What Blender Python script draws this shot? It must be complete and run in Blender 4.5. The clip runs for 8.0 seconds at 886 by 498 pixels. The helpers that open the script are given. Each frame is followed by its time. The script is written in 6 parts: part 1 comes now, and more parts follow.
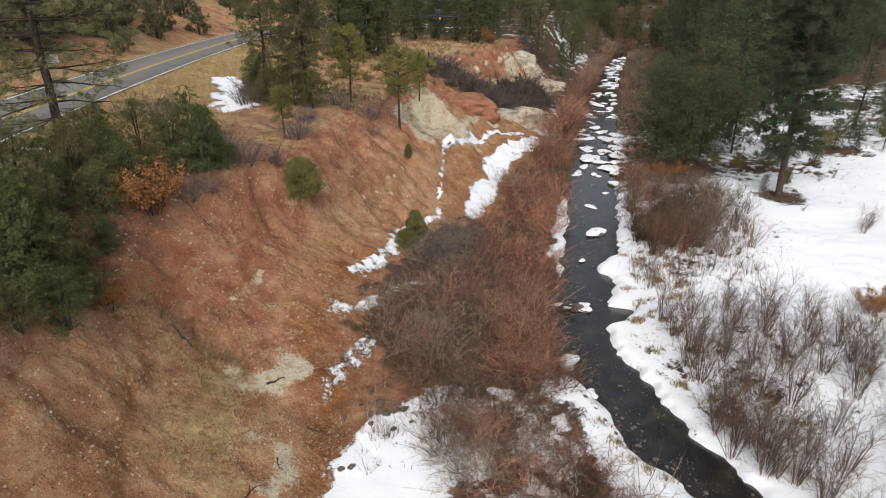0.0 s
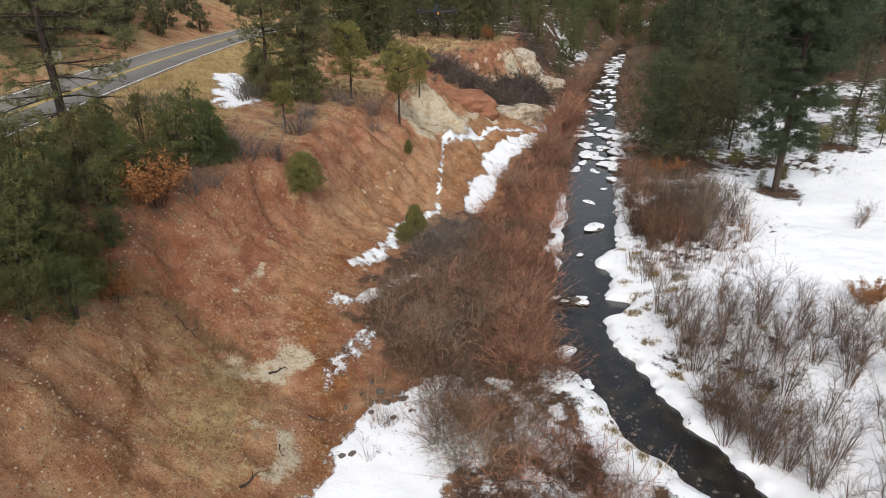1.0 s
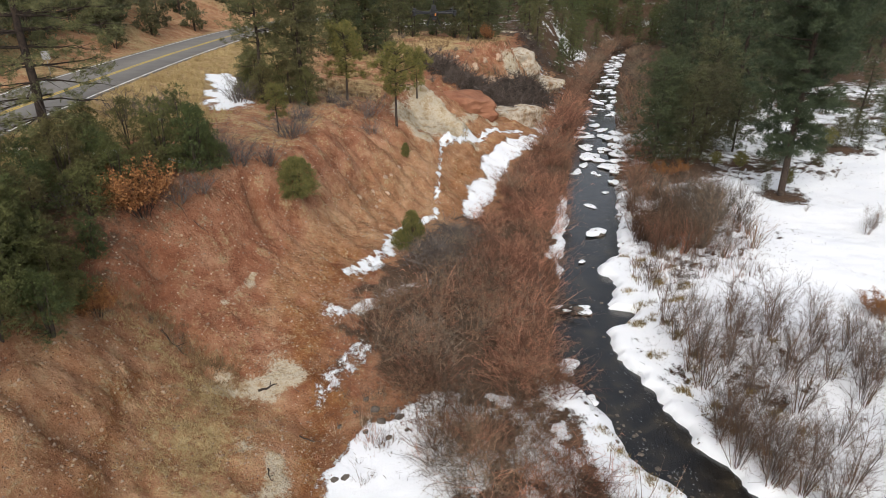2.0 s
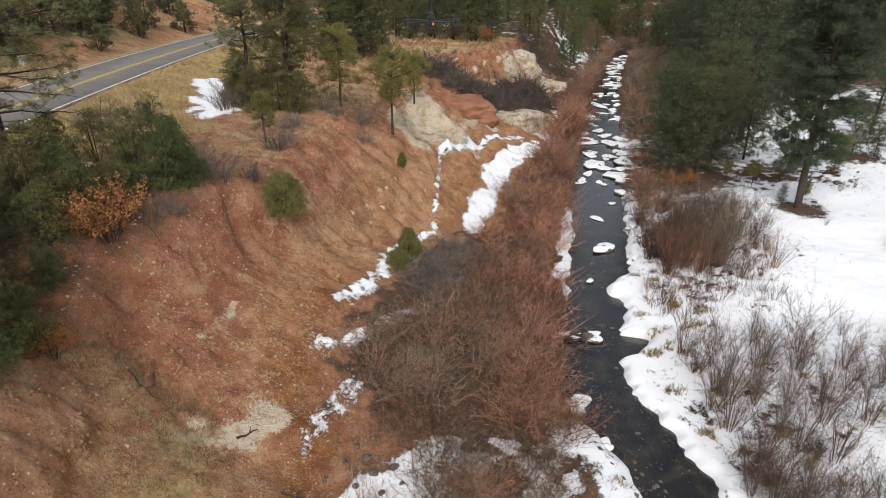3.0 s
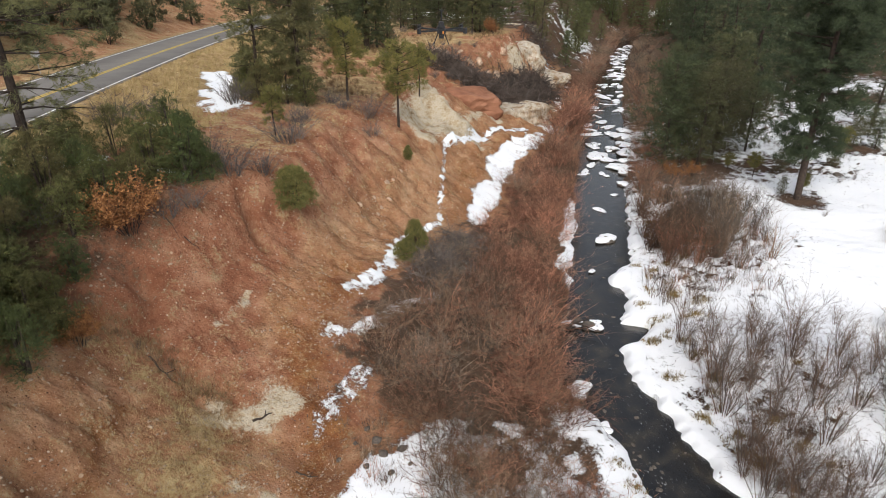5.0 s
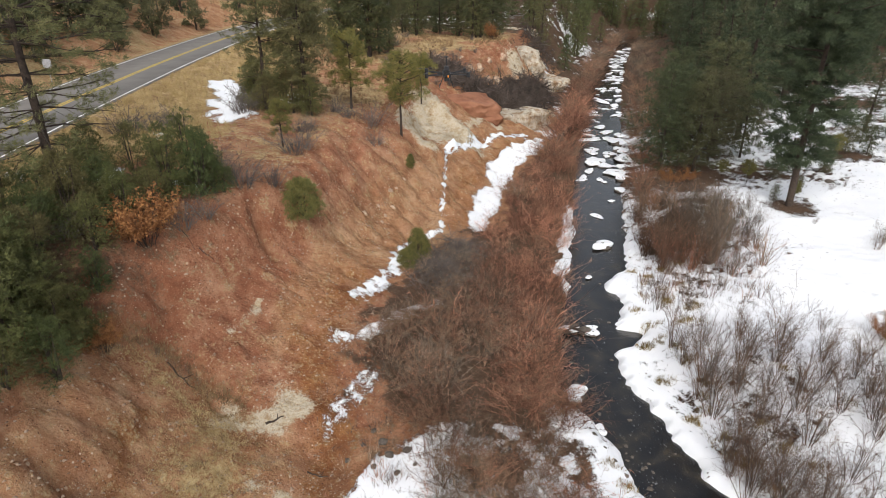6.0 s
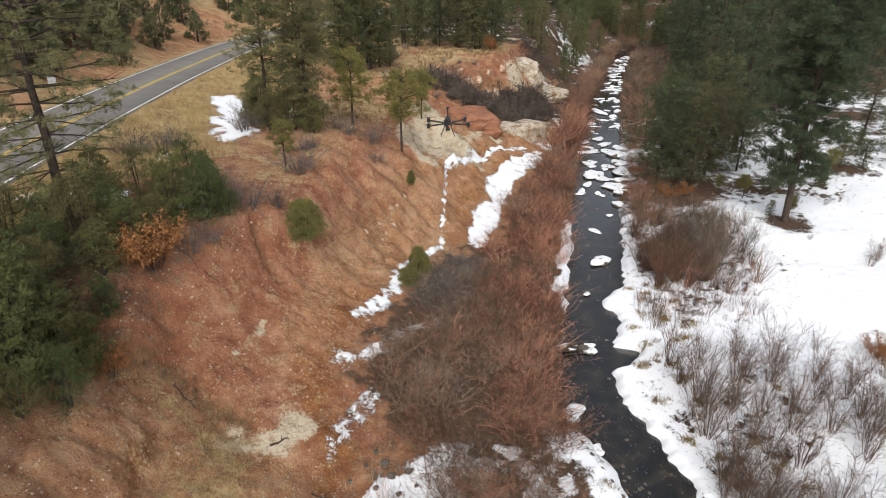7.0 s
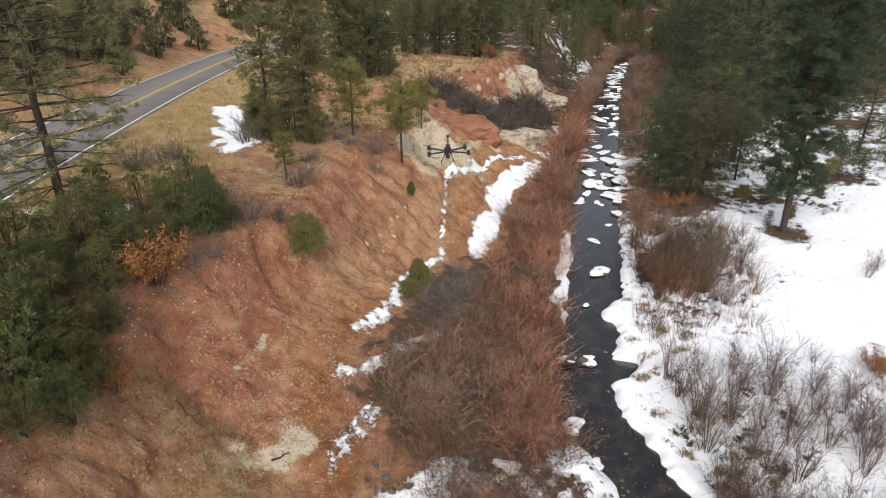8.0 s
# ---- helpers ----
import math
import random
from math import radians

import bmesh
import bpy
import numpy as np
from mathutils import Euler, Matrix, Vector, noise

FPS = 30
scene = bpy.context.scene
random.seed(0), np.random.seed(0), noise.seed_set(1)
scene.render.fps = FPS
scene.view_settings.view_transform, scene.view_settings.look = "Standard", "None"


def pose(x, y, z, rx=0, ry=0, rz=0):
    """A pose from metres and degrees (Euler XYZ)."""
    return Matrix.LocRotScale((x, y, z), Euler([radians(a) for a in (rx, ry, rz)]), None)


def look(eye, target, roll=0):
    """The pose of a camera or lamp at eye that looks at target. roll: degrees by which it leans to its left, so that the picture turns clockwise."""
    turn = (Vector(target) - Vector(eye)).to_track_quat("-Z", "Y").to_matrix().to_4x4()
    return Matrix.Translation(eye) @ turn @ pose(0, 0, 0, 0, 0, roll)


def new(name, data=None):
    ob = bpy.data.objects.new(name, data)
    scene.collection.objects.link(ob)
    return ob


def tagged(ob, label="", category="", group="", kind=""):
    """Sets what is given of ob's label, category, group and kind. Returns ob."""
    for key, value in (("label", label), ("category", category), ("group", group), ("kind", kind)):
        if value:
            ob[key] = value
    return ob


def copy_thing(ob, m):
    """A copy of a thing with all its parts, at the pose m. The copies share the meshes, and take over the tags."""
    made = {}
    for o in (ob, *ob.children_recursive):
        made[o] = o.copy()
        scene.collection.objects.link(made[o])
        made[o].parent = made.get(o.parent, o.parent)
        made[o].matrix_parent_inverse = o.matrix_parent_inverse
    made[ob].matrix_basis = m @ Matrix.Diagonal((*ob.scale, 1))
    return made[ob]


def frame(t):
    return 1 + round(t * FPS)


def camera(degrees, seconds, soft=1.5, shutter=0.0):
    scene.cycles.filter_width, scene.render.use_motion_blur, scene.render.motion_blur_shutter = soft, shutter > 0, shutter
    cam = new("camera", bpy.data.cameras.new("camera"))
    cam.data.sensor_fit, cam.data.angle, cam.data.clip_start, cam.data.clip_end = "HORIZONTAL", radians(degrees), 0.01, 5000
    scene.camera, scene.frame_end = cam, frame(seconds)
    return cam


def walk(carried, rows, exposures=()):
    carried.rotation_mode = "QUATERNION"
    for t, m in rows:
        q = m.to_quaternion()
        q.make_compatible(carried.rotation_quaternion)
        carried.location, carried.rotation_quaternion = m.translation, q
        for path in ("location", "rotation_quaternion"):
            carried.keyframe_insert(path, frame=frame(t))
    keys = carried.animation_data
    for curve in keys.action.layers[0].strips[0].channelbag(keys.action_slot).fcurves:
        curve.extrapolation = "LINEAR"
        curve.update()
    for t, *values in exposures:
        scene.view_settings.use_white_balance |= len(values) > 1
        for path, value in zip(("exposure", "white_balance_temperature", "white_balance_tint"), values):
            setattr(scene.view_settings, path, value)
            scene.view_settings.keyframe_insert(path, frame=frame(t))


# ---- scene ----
cam = camera(72.5, 8.0, 0.5)
METRES, EYE, TILT, LEAN, TURN = 11.5, 19.2, -24.5, 0.0, 0.0
ROWS = [
    (0.0, 0.0, 0.0, 0.0, 0.0, 0.0, 0.0),
    (0.5, 0.003, -0.0289, -0.0142, 0.03, -0.09, -0.01),
    (1.0, 0.0051, -0.0435, -0.0226, 0.02, -0.2, -0.03),
    (1.5, 0.0065, -0.015, -0.0115, -0.04, -0.27, -0.04),
    (3.0, 0.0046, 0.3056, 0.1334, -0.3, -0.32, 0.01),
    (3.5, 0.002, 0.3873, 0.1644, -0.25, -0.32, 0.06),
    (4.0, 0.0011, 0.3915, 0.1622, -0.12, -0.63, 0.05),
    (4.5, -0.0021, 0.3156, 0.1435, 0.02, -1.02, 0.01),
    (6.0, -0.0173, 0.0951, 0.1963, 0.05, -1.45, -0.03),
    (6.5, -0.021, 0.0687, 0.237, 0.02, -1.29, -0.02),
    (7.0, -0.0218, 0.0414, 0.2849, 0.0, -1.13, -0.0),
    (7.5, -0.0237, 0.0211, 0.3308, -0.01, -0.96, 0.02),
    (8.0, -0.0233, 0.0213, 0.3369, -0.03, -0.81, 0.03),
]
walk(cam, [(t, pose(0, 0, EYE, TILT, LEAN, TURN) @ pose(METRES * x, METRES * y, METRES * z, 90 + pitch, roll, yaw)) for t, x, y, z, yaw, pitch, roll in ROWS],
     [(0.0, 0.16), (3.5, 0.20), (6.0, 0.28), (8.0, 0.31)])

# ---- light ----
world = bpy.data.worlds.new("overcast_sky")
scene.world = world
world.use_nodes = True
wn = world.node_tree
sky = wn.nodes.new("ShaderNodeTexSky")
sky.sky_type, sky.sun_disc = "NISHITA", False
sky.sun_elevation, sky.sun_rotation = radians(48), radians(200)
sky.air_density, sky.dust_density, sky.ozone_density = 1.0, 4.0, 1.0
cloud = wn.nodes.new("ShaderNodeHueSaturation")
cloud.inputs["Saturation"].default_value = 0.4
wn.links.new(sky.outputs[0], cloud.inputs["Color"])
wn.links.new(cloud.outputs[0], wn.nodes["Background"].inputs[0])
wn.nodes["Background"].inputs[1].default_value = 0.15
sun = new("sun", bpy.data.lights.new("sun", "SUN"))
sun.data.energy, sun.data.angle, sun.data.color = 1.25, radians(35), (1.0, 0.99, 0.938)
sun.matrix_world = look((20, -55, 80), (0, 40, 0))
scene.view_settings.exposure = 0.0


# ---- numeric helpers ----
def hash2(ix, iy, seed):
    v = np.sin(ix * 127.1 + iy * 311.7 + seed * 74.7) * 43758.5453
    return v - np.floor(v)


def vnoise(x, y, seed=0):
    """Smooth value noise in -1 to 1."""
    ix, iy = np.floor(x), np.floor(y)
    fx, fy = x - ix, y - iy
    fx, fy = fx * fx * (3 - 2 * fx), fy * fy * (3 - 2 * fy)
    a, b = hash2(ix, iy, seed), hash2(ix + 1, iy, seed)
    c, d = hash2(ix, iy + 1, seed), hash2(ix + 1, iy + 1, seed)
    return 2 * ((a + (b - a) * fx) * (1 - fy) + (c + (d - c) * fx) * fy) - 1


def fbm(x, y, seed=0, octaves=4):
    total, amp = 0, 0.5
    for k in range(octaves):
        total = total + amp * vnoise(x, y, seed + k)
        x, y, amp = x * 2.03 + 17.3, y * 2.03 + 5.1, amp * 0.5
    return total


def smooth(a, b, v):
    s = np.clip((v - a) / (b - a), 0, 1)
    return s * s * (3 - 2 * s)


def line_dist(x, y, pts):
    """Distance from each place to a polyline."""
    best = np.full(np.shape(x), 1e9)
    for (ax, ay), (bx, by) in zip(pts[:-1], pts[1:]):
        dx, dy = bx - ax, by - ay
        s = np.clip(((x - ax) * dx + (y - ay) * dy) / (dx * dx + dy * dy), 0, 1)
        best = np.minimum(best, np.hypot(x - ax - s * dx, y - ay - s * dy))
    return best


def mesh_np(name, verts, faces, materials=()):
    """A mesh from arrays; all faces have the same number of corners."""
    me = bpy.data.meshes.new(name)
    verts, faces = np.asarray(verts, dtype=np.float32), np.asarray(faces, dtype=np.int32)
    n, k = faces.shape
    me.vertices.add(len(verts))
    me.vertices.foreach_set("co", verts.ravel())
    me.loops.add(n * k)
    me.loops.foreach_set("vertex_index", faces.ravel())
    me.polygons.add(n)
    me.polygons.foreach_set("loop_start", np.arange(0, n * k, k, dtype=np.int32))
    me.update(calc_edges=True)
    for m in materials:
        me.materials.append(m)
    return me


def join(chunks):
    """Chunks of (verts, faces) into one pair of arrays."""
    vs, fs, base = [], [], 0
    for v, f in chunks:
        vs.append(v)
        fs.append(np.asarray(f) + base)
        base += len(v)
    return np.concatenate(vs), np.concatenate(fs)


def part(name, data, material, parent, label=""):
    """Links a mesh, a bmesh or a pair of arrays as one mesh object under a thing or a part."""
    if isinstance(data, bmesh.types.BMesh):
        me = bpy.data.meshes.new(name)
        data.to_mesh(me)
        data.free()
        me.materials.append(material)
    elif isinstance(data, tuple):
        me = mesh_np(name, data[0], data[1], [material])
    else:
        me = data
    ob = new(name, me)
    ob.parent = parent
    return tagged(ob, label) if label else ob


def shade_smooth(me):
    me.polygons.foreach_set("use_smooth", np.ones(len(me.polygons), dtype=bool))
    return me


# ---- materials ----
def material(name, rough=0.9, spec=0.3):
    m = bpy.data.materials.new(name)
    m.use_nodes = True
    b = m.node_tree.nodes["Principled BSDF"]
    b.inputs["Roughness"].default_value = rough
    b.inputs["Specular IOR Level"].default_value = spec
    return m, m.node_tree, b


def node(tree, kind, **inputs):
    n = tree.nodes.new(kind)
    for key, value in inputs.items():
        n.inputs[key.replace("_", " ")].default_value = value
    return n


def coords(tree):
    return tree.nodes.new("ShaderNodeTexCoord").outputs["Object"]


def noise_tex(tree, vec, scale, detail=5.0, rough=0.6):
    n = node(tree, "ShaderNodeTexNoise", Scale=scale, Detail=detail, Roughness=rough)
    tree.links.new(vec, n.inputs["Vector"])
    return n.outputs["Fac"]


def ramp(tree, fac, stops):
    r = tree.nodes.new("ShaderNodeValToRGB")
    el = r.color_ramp.elements
    while len(el) < len(stops):
        el.new(0.5)
    for e, (p, c) in zip(el, stops):
        e.position = p
        e.color = (*c, 1) if len(c) == 3 else c
    tree.links.new(fac, r.inputs[0])
    return r.outputs[0]


def grey(v):
    return (v, v, v)


def mix(tree, fac, a, b, blend="MIX"):
    n = tree.nodes.new("ShaderNodeMix")
    n.data_type, n.blend_type = "RGBA", blend
    for sock, value in ((n.inputs[0], fac), (n.inputs[6], a), (n.inputs[7], b)):
        if isinstance(value, bpy.types.NodeSocket):
            tree.links.new(value, sock)
        elif isinstance(value, tuple):
            sock.default_value = (*value, 1)
        else:
            sock.default_value = value
    return n.outputs[2]


def maths(tree, op, a, b=0.0, clamp=False):
    n = tree.nodes.new("ShaderNodeMath")
    n.operation, n.use_clamp = op, clamp
    for sock, value in zip(n.inputs, (a, b)):
        if isinstance(value, bpy.types.NodeSocket):
            tree.links.new(value, sock)
        else:
            sock.default_value = value
    return n.outputs[0]


def bump(tree, bsdf, height, strength=0.5, distance=0.05):
    n = node(tree, "ShaderNodeBump", Strength=strength, Distance=distance)
    tree.links.new(height, n.inputs["Height"])
    tree.links.new(n.outputs[0], bsdf.inputs["Normal"])


def varied(name, dark, light, scale=6.0, rough=0.85, bump_strength=0.4, bump_distance=0.03, spread=0.25, spec=0.3, hue=0.0):
    """A plain material with two scales of colour variation, a difference between pieces, and fine relief."""
    m, t, b = material(name, rough, spec)
    v = coords(t)
    big, fine = noise_tex(t, v, scale, 4), noise_tex(t, v, scale * 7, 6)
    total = maths(t, "ADD", maths(t, "MULTIPLY", big, 0.6), maths(t, "MULTIPLY", fine, 0.4))
    col = ramp(t, total, [(0.38, dark), (0.62, light)])
    info = t.nodes.new("ShaderNodeObjectInfo")
    isl = t.nodes.new("ShaderNodeNewGeometry")
    rnd = maths(t, "ADD", maths(t, "MULTIPLY", info.outputs["Random"], 0.5), maths(t, "MULTIPLY", isl.outputs["Random Per Island"], 0.5))
    lum = maths(t, "MULTIPLY_ADD", rnd, 2 * spread)
    t.nodes[-1].inputs[2].default_value = 1 - spread
    comb = t.nodes.new("ShaderNodeCombineColor")
    for k in range(3):
        t.links.new(lum, comb.inputs[k])
    tinted = mix(t, 1.0, col, comb.outputs[0], "MULTIPLY")
    if hue:
        turn = t.nodes.new("ShaderNodeHueSaturation")
        t.links.new(tinted, turn.inputs["Color"])
        t.links.new(maths(t, "ADD", maths(t, "MULTIPLY", info.outputs["Random"], 2 * hue), 0.5 - hue), turn.inputs["Hue"])
        t.links.new(maths(t, "ADD", maths(t, "MULTIPLY", info.outputs["Random"], -0.5), 1.2), turn.inputs["Value"])
        tinted = turn.outputs[0]
    t.links.new(tinted, b.inputs["Base Color"])
    bump(t, b, fine, bump_strength, bump_distance)
    return m


def ground_material():
    m, t, b = material("ground_soil_and_snow", 0.95, 0.2)
    v = coords(t)
    big, mid, fine, grain = noise_tex(t, v, 0.22, 4), noise_tex(t, v, 1.1, 5), noise_tex(t, v, 6.0, 6, 0.7), noise_tex(t, v, 17.0, 5, 0.75)

    def attr(name):
        a = t.nodes.new("ShaderNodeAttribute")
        a.attribute_name = name
        return a.outputs["Fac"]

    def mask(name, noise_amount, width, *noises):
        """A crisp, ragged edge where the attribute passes one half."""
        s = attr(name)
        for n in noises:
            s = maths(t, "ADD", s, maths(t, "MULTIPLY", maths(t, "SUBTRACT", n, 0.5), 2.2 * noise_amount))
        return ramp(t, s, [(0.5 - width, grey(0)), (0.5 + width, grey(1))])

    patchy = maths(t, "ADD", maths(t, "MULTIPLY", noise_tex(t, v, 0.8, 7, 0.66), 0.8), maths(t, "MULTIPLY", big, 0.2))
    soil = ramp(t, patchy, [(0.36, (0.205, 0.080, 0.042)), (0.46, (0.285, 0.115, 0.061)), (0.55, (0.340, 0.150, 0.084)), (0.66, (0.440, 0.245, 0.148))])
    ochre = ramp(t, patchy, [(0.36, (0.250, 0.116, 0.056)), (0.5, (0.395, 0.203, 0.102)), (0.64, (0.530, 0.330, 0.190))])
    rust = ramp(t, patchy, [(0.36, (0.165, 0.062, 0.022)), (0.5, (0.275, 0.112, 0.040)), (0.64, (0.365, 0.172, 0.068))])
    soil = mix(t, mask("ochre", 0.6, 0.25, mid), soil, ochre)
    soil = mix(t, mask("rust", 0.6, 0.25, mid), soil, rust)
    soil = mix(t, ramp(t, grain, [(0.55, grey(0)), (0.70, grey(0.5))]), soil, (0.56, 0.36, 0.235))
    soil = mix(t, ramp(t, grain, [(0.32, grey(0.55)), (0.43, grey(0))]), soil, (0.15, 0.058, 0.03))
    soil = mix(t, ramp(t, fine, [(0.30, grey(0.7)), (0.42, grey(0))]), soil, (0.15, 0.058, 0.03))
    soil = mix(t, ramp(t, maths(t, "ADD", maths(t, "MULTIPLY", fine, 0.6), maths(t, "MULTIPLY", big, 0.4)), [(0.55, grey(0)), (0.64, grey(0.45))]), soil, (0.50, 0.32, 0.19))
    dust = maths(t, "ADD", maths(t, "MULTIPLY", noise_tex(t, v, 0.5, 8, 0.72), 0.7), maths(t, "MULTIPLY", grain, 0.3))
    soil = mix(t, ramp(t, dust, [(0.50, grey(0)), (0.64, grey(0.62))]), soil, (0.52, 0.305, 0.185))
    soil = mix(t, ramp(t, dust, [(0.36, grey(0.5)), (0.45, grey(0))]), soil, (0.185, 0.070, 0.036))
    for scale, keep, tone in ((2.9, 0.95, (0.55, 0.39, 0.26)), (6.5, 0.92, (0.115, 0.048, 0.026)), (5.0, 0.87, (0.66, 0.52, 0.38)), (11.0, 0.79, (0.60, 0.42, 0.28)), (9.0, 0.86, (0.09, 0.045, 0.03))):
        vor = node(t, "ShaderNodeTexVoronoi", Scale=scale)
        t.links.new(v, vor.inputs["Vector"])
        sep = t.nodes.new("ShaderNodeSeparateColor")
        t.links.new(vor.outputs["Color"], sep.inputs[0])
        dots = maths(t, "MULTIPLY", ramp(t, vor.outputs["Distance"], [(0.14, grey(1)), (0.26, grey(0))]), ramp(t, sep.outputs[0], [(keep - 0.02, grey(0)), (keep, grey(1))]))
        soil = mix(t, dots, soil, tone)
    straw = ramp(t, maths(t, "ADD", maths(t, "MULTIPLY", fine, 0.5), maths(t, "MULTIPLY", noise_tex(t, v, 0.7, 7, 0.7), 0.5)), [(0.38, (0.19, 0.115, 0.055)), (0.5, (0.42, 0.290, 0.145)), (0.62, (0.59, 0.45, 0.24))])
    col = mix(t, mask("straw", 0.7, 0.18, mid, fine), soil, straw)
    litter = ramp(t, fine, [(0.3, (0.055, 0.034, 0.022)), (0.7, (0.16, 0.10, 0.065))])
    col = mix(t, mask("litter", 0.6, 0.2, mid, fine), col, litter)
    clay = ramp(t, maths(t, "ADD", maths(t, "MULTIPLY", mid, 0.6), maths(t, "MULTIPLY", fine, 0.4)), [(0.36, (0.32, 0.195, 0.10)), (0.46, (0.49, 0.39, 0.26)), (0.55, (0.60, 0.53, 0.41)), (0.66, (0.42, 0.285, 0.165))])
    col = mix(t, mask("clay", 0.75, 0.16, mid, fine, grain), col, clay)
    snow_fac = mask("snow", 0.5, 0.05, mid, fine, grain)
    snow_col = ramp(t, big, [(0.3, (0.80, 0.82, 0.86)), (0.7, (0.88, 0.89, 0.9))])
    col = mix(t, snow_fac, col, snow_col)
    t.links.new(col, b.inputs["Base Color"])
    relief = maths(t, "ADD", maths(t, "MULTIPLY", mid, 0.8), maths(t, "ADD", maths(t, "MULTIPLY", fine, 0.32), maths(t, "MULTIPLY", grain, 0.13)))
    calm = maths(t, "SUBTRACT", 1.0, maths(t, "MULTIPLY", snow_fac, 0.85))
    bump(t, b, maths(t, "MULTIPLY", relief, calm), 1.0, 0.5)
    return m


def water_material():
    """Dark shallow water: a stony bed showing through, ripples running with the stream, and a few broken crests."""
    m, t, b = material("creek_water", 0.1, 0.75)
    v = coords(t)
    mp = node(t, "ShaderNodeMapping")
    mp.inputs["Scale"].default_value = (1.0, 0.55, 1.0)
    t.links.new(v, mp.inputs["Vector"])
    broad, a, c, d = noise_tex(t, v, 0.16, 3), noise_tex(t, v, 0.9, 5), noise_tex(t, mp.outputs[0], 2.6, 5, 0.65), noise_tex(t, mp.outputs[0], 8.0, 4, 0.6)
    bed = ramp(t, a, [(0.34, (0.005, 0.005, 0.005)), (0.50, (0.012, 0.011, 0.010)), (0.68, (0.042, 0.034, 0.022))])
    cobble = node(t, "ShaderNodeTexVoronoi", Scale=3.2)
    t.links.new(v, cobble.inputs["Vector"])
    bed = mix(t, ramp(t, cobble.outputs["Distance"], [(0.10, grey(0.4)), (0.30, grey(0))]), bed, (0.045, 0.038, 0.028))
    crest = maths(t, "ADD", maths(t, "MULTIPLY", d, 0.5), maths(t, "ADD", maths(t, "MULTIPLY", c, 0.3), maths(t, "MULTIPLY", broad, 0.2)))
    foam = ramp(t, crest, [(0.585, grey(0)), (0.66, grey(0.6))])
    t.links.new(mix(t, foam, bed, (0.45, 0.47, 0.48)), b.inputs["Base Color"])
    bump(t, b, maths(t, "ADD", maths(t, "MULTIPLY", c, 0.6), maths(t, "MULTIPLY", d, 0.25)), 0.7, 0.07)
    return m


def asphalt_material():
    m, t, b = material("asphalt", 0.85, 0.3)
    v = coords(t)
    big, fine = noise_tex(t, v, 0.5, 4), noise_tex(t, v, 40, 3)
    col = ramp(t, maths(t, "ADD", maths(t, "MULTIPLY", big, 0.6), maths(t, "MULTIPLY", fine, 0.4)), [(0.3, (0.15, 0.14, 0.13)), (0.7, (0.235, 0.22, 0.20))])
    t.links.new(col, b.inputs["Base Color"])
    bump(t, b, fine, 0.3, 0.01)
    return m


M_GROUND, M_WATER, M_ASPHALT = ground_material(), water_material(), asphalt_material()
M_WHITE_PAINT = varied("white_road_paint", (0.68, 0.68, 0.66), (0.85, 0.85, 0.83), 1.5, 0.7, 0.1, 0.005, 0.05)
M_YELLOW_PAINT = varied("yellow_road_paint", (0.50, 0.33, 0.04), (0.66, 0.46, 0.07), 1.5, 0.7, 0.1, 0.005, 0.05)
M_BARK = varied("pine_bark", (0.026, 0.02, 0.017), (0.095, 0.068, 0.052), 5, 0.95, 0.9, 0.05)
M_NEEDLE_PINE = varied("pine_needles", (0.052, 0.062, 0.024), (0.168, 0.174, 0.066), 1.2, 0.6, 0.0, 0.01, 0.3, hue=0.045)
M_NEEDLE_OLD = varied("olive_old_needles", (0.075, 0.078, 0.032), (0.2, 0.192, 0.08), 1.2, 0.6, 0.0, 0.01, 0.35)
M_NEEDLE_YOUNG = varied("yellowish_pine_needles", (0.1, 0.1, 0.028), (0.24, 0.21, 0.06), 1.2, 0.6, 0.0, 0.01, 0.35)
M_NEEDLE_PINON = varied("pinon_needles", (0.046, 0.053, 0.018), (0.17, 0.17, 0.054), 1.5, 0.65, 0.0, 0.01, 0.3, hue=0.045)
M_NEEDLE_OLIVE = varied("olive_pine_needles", (0.047, 0.054, 0.024), (0.142, 0.142, 0.062), 1.2, 0.6, 0.0, 0.01, 0.28, hue=0.045)
M_NEEDLE_JUNIPER = varied("juniper_scales", (0.085, 0.086, 0.026), (0.24, 0.215, 0.07), 2.0, 0.7, 0.0, 0.01, 0.3)
M_NEEDLE_FIR = varied("fir_needles", (0.03, 0.039, 0.019), (0.112, 0.124, 0.058), 1.0, 0.6, 0.0, 0.01, 0.25, hue=0.045)
M_TWIG_RED = varied("red_willow_twigs", (0.15, 0.062, 0.044), (0.38, 0.175, 0.12), 0.35, 0.8, 0.2, 0.01, 0.5)
M_TWIG_BROWN = varied("brown_willow_twigs", (0.07, 0.043, 0.028), (0.24, 0.152, 0.10), 0.4, 0.85, 0.2, 0.01, 0.5)
M_TWIG_GREY = varied("grey_dead_wood", (0.07, 0.058, 0.052), (0.21, 0.175, 0.155), 1.0, 0.9, 0.3, 0.01, 0.35)


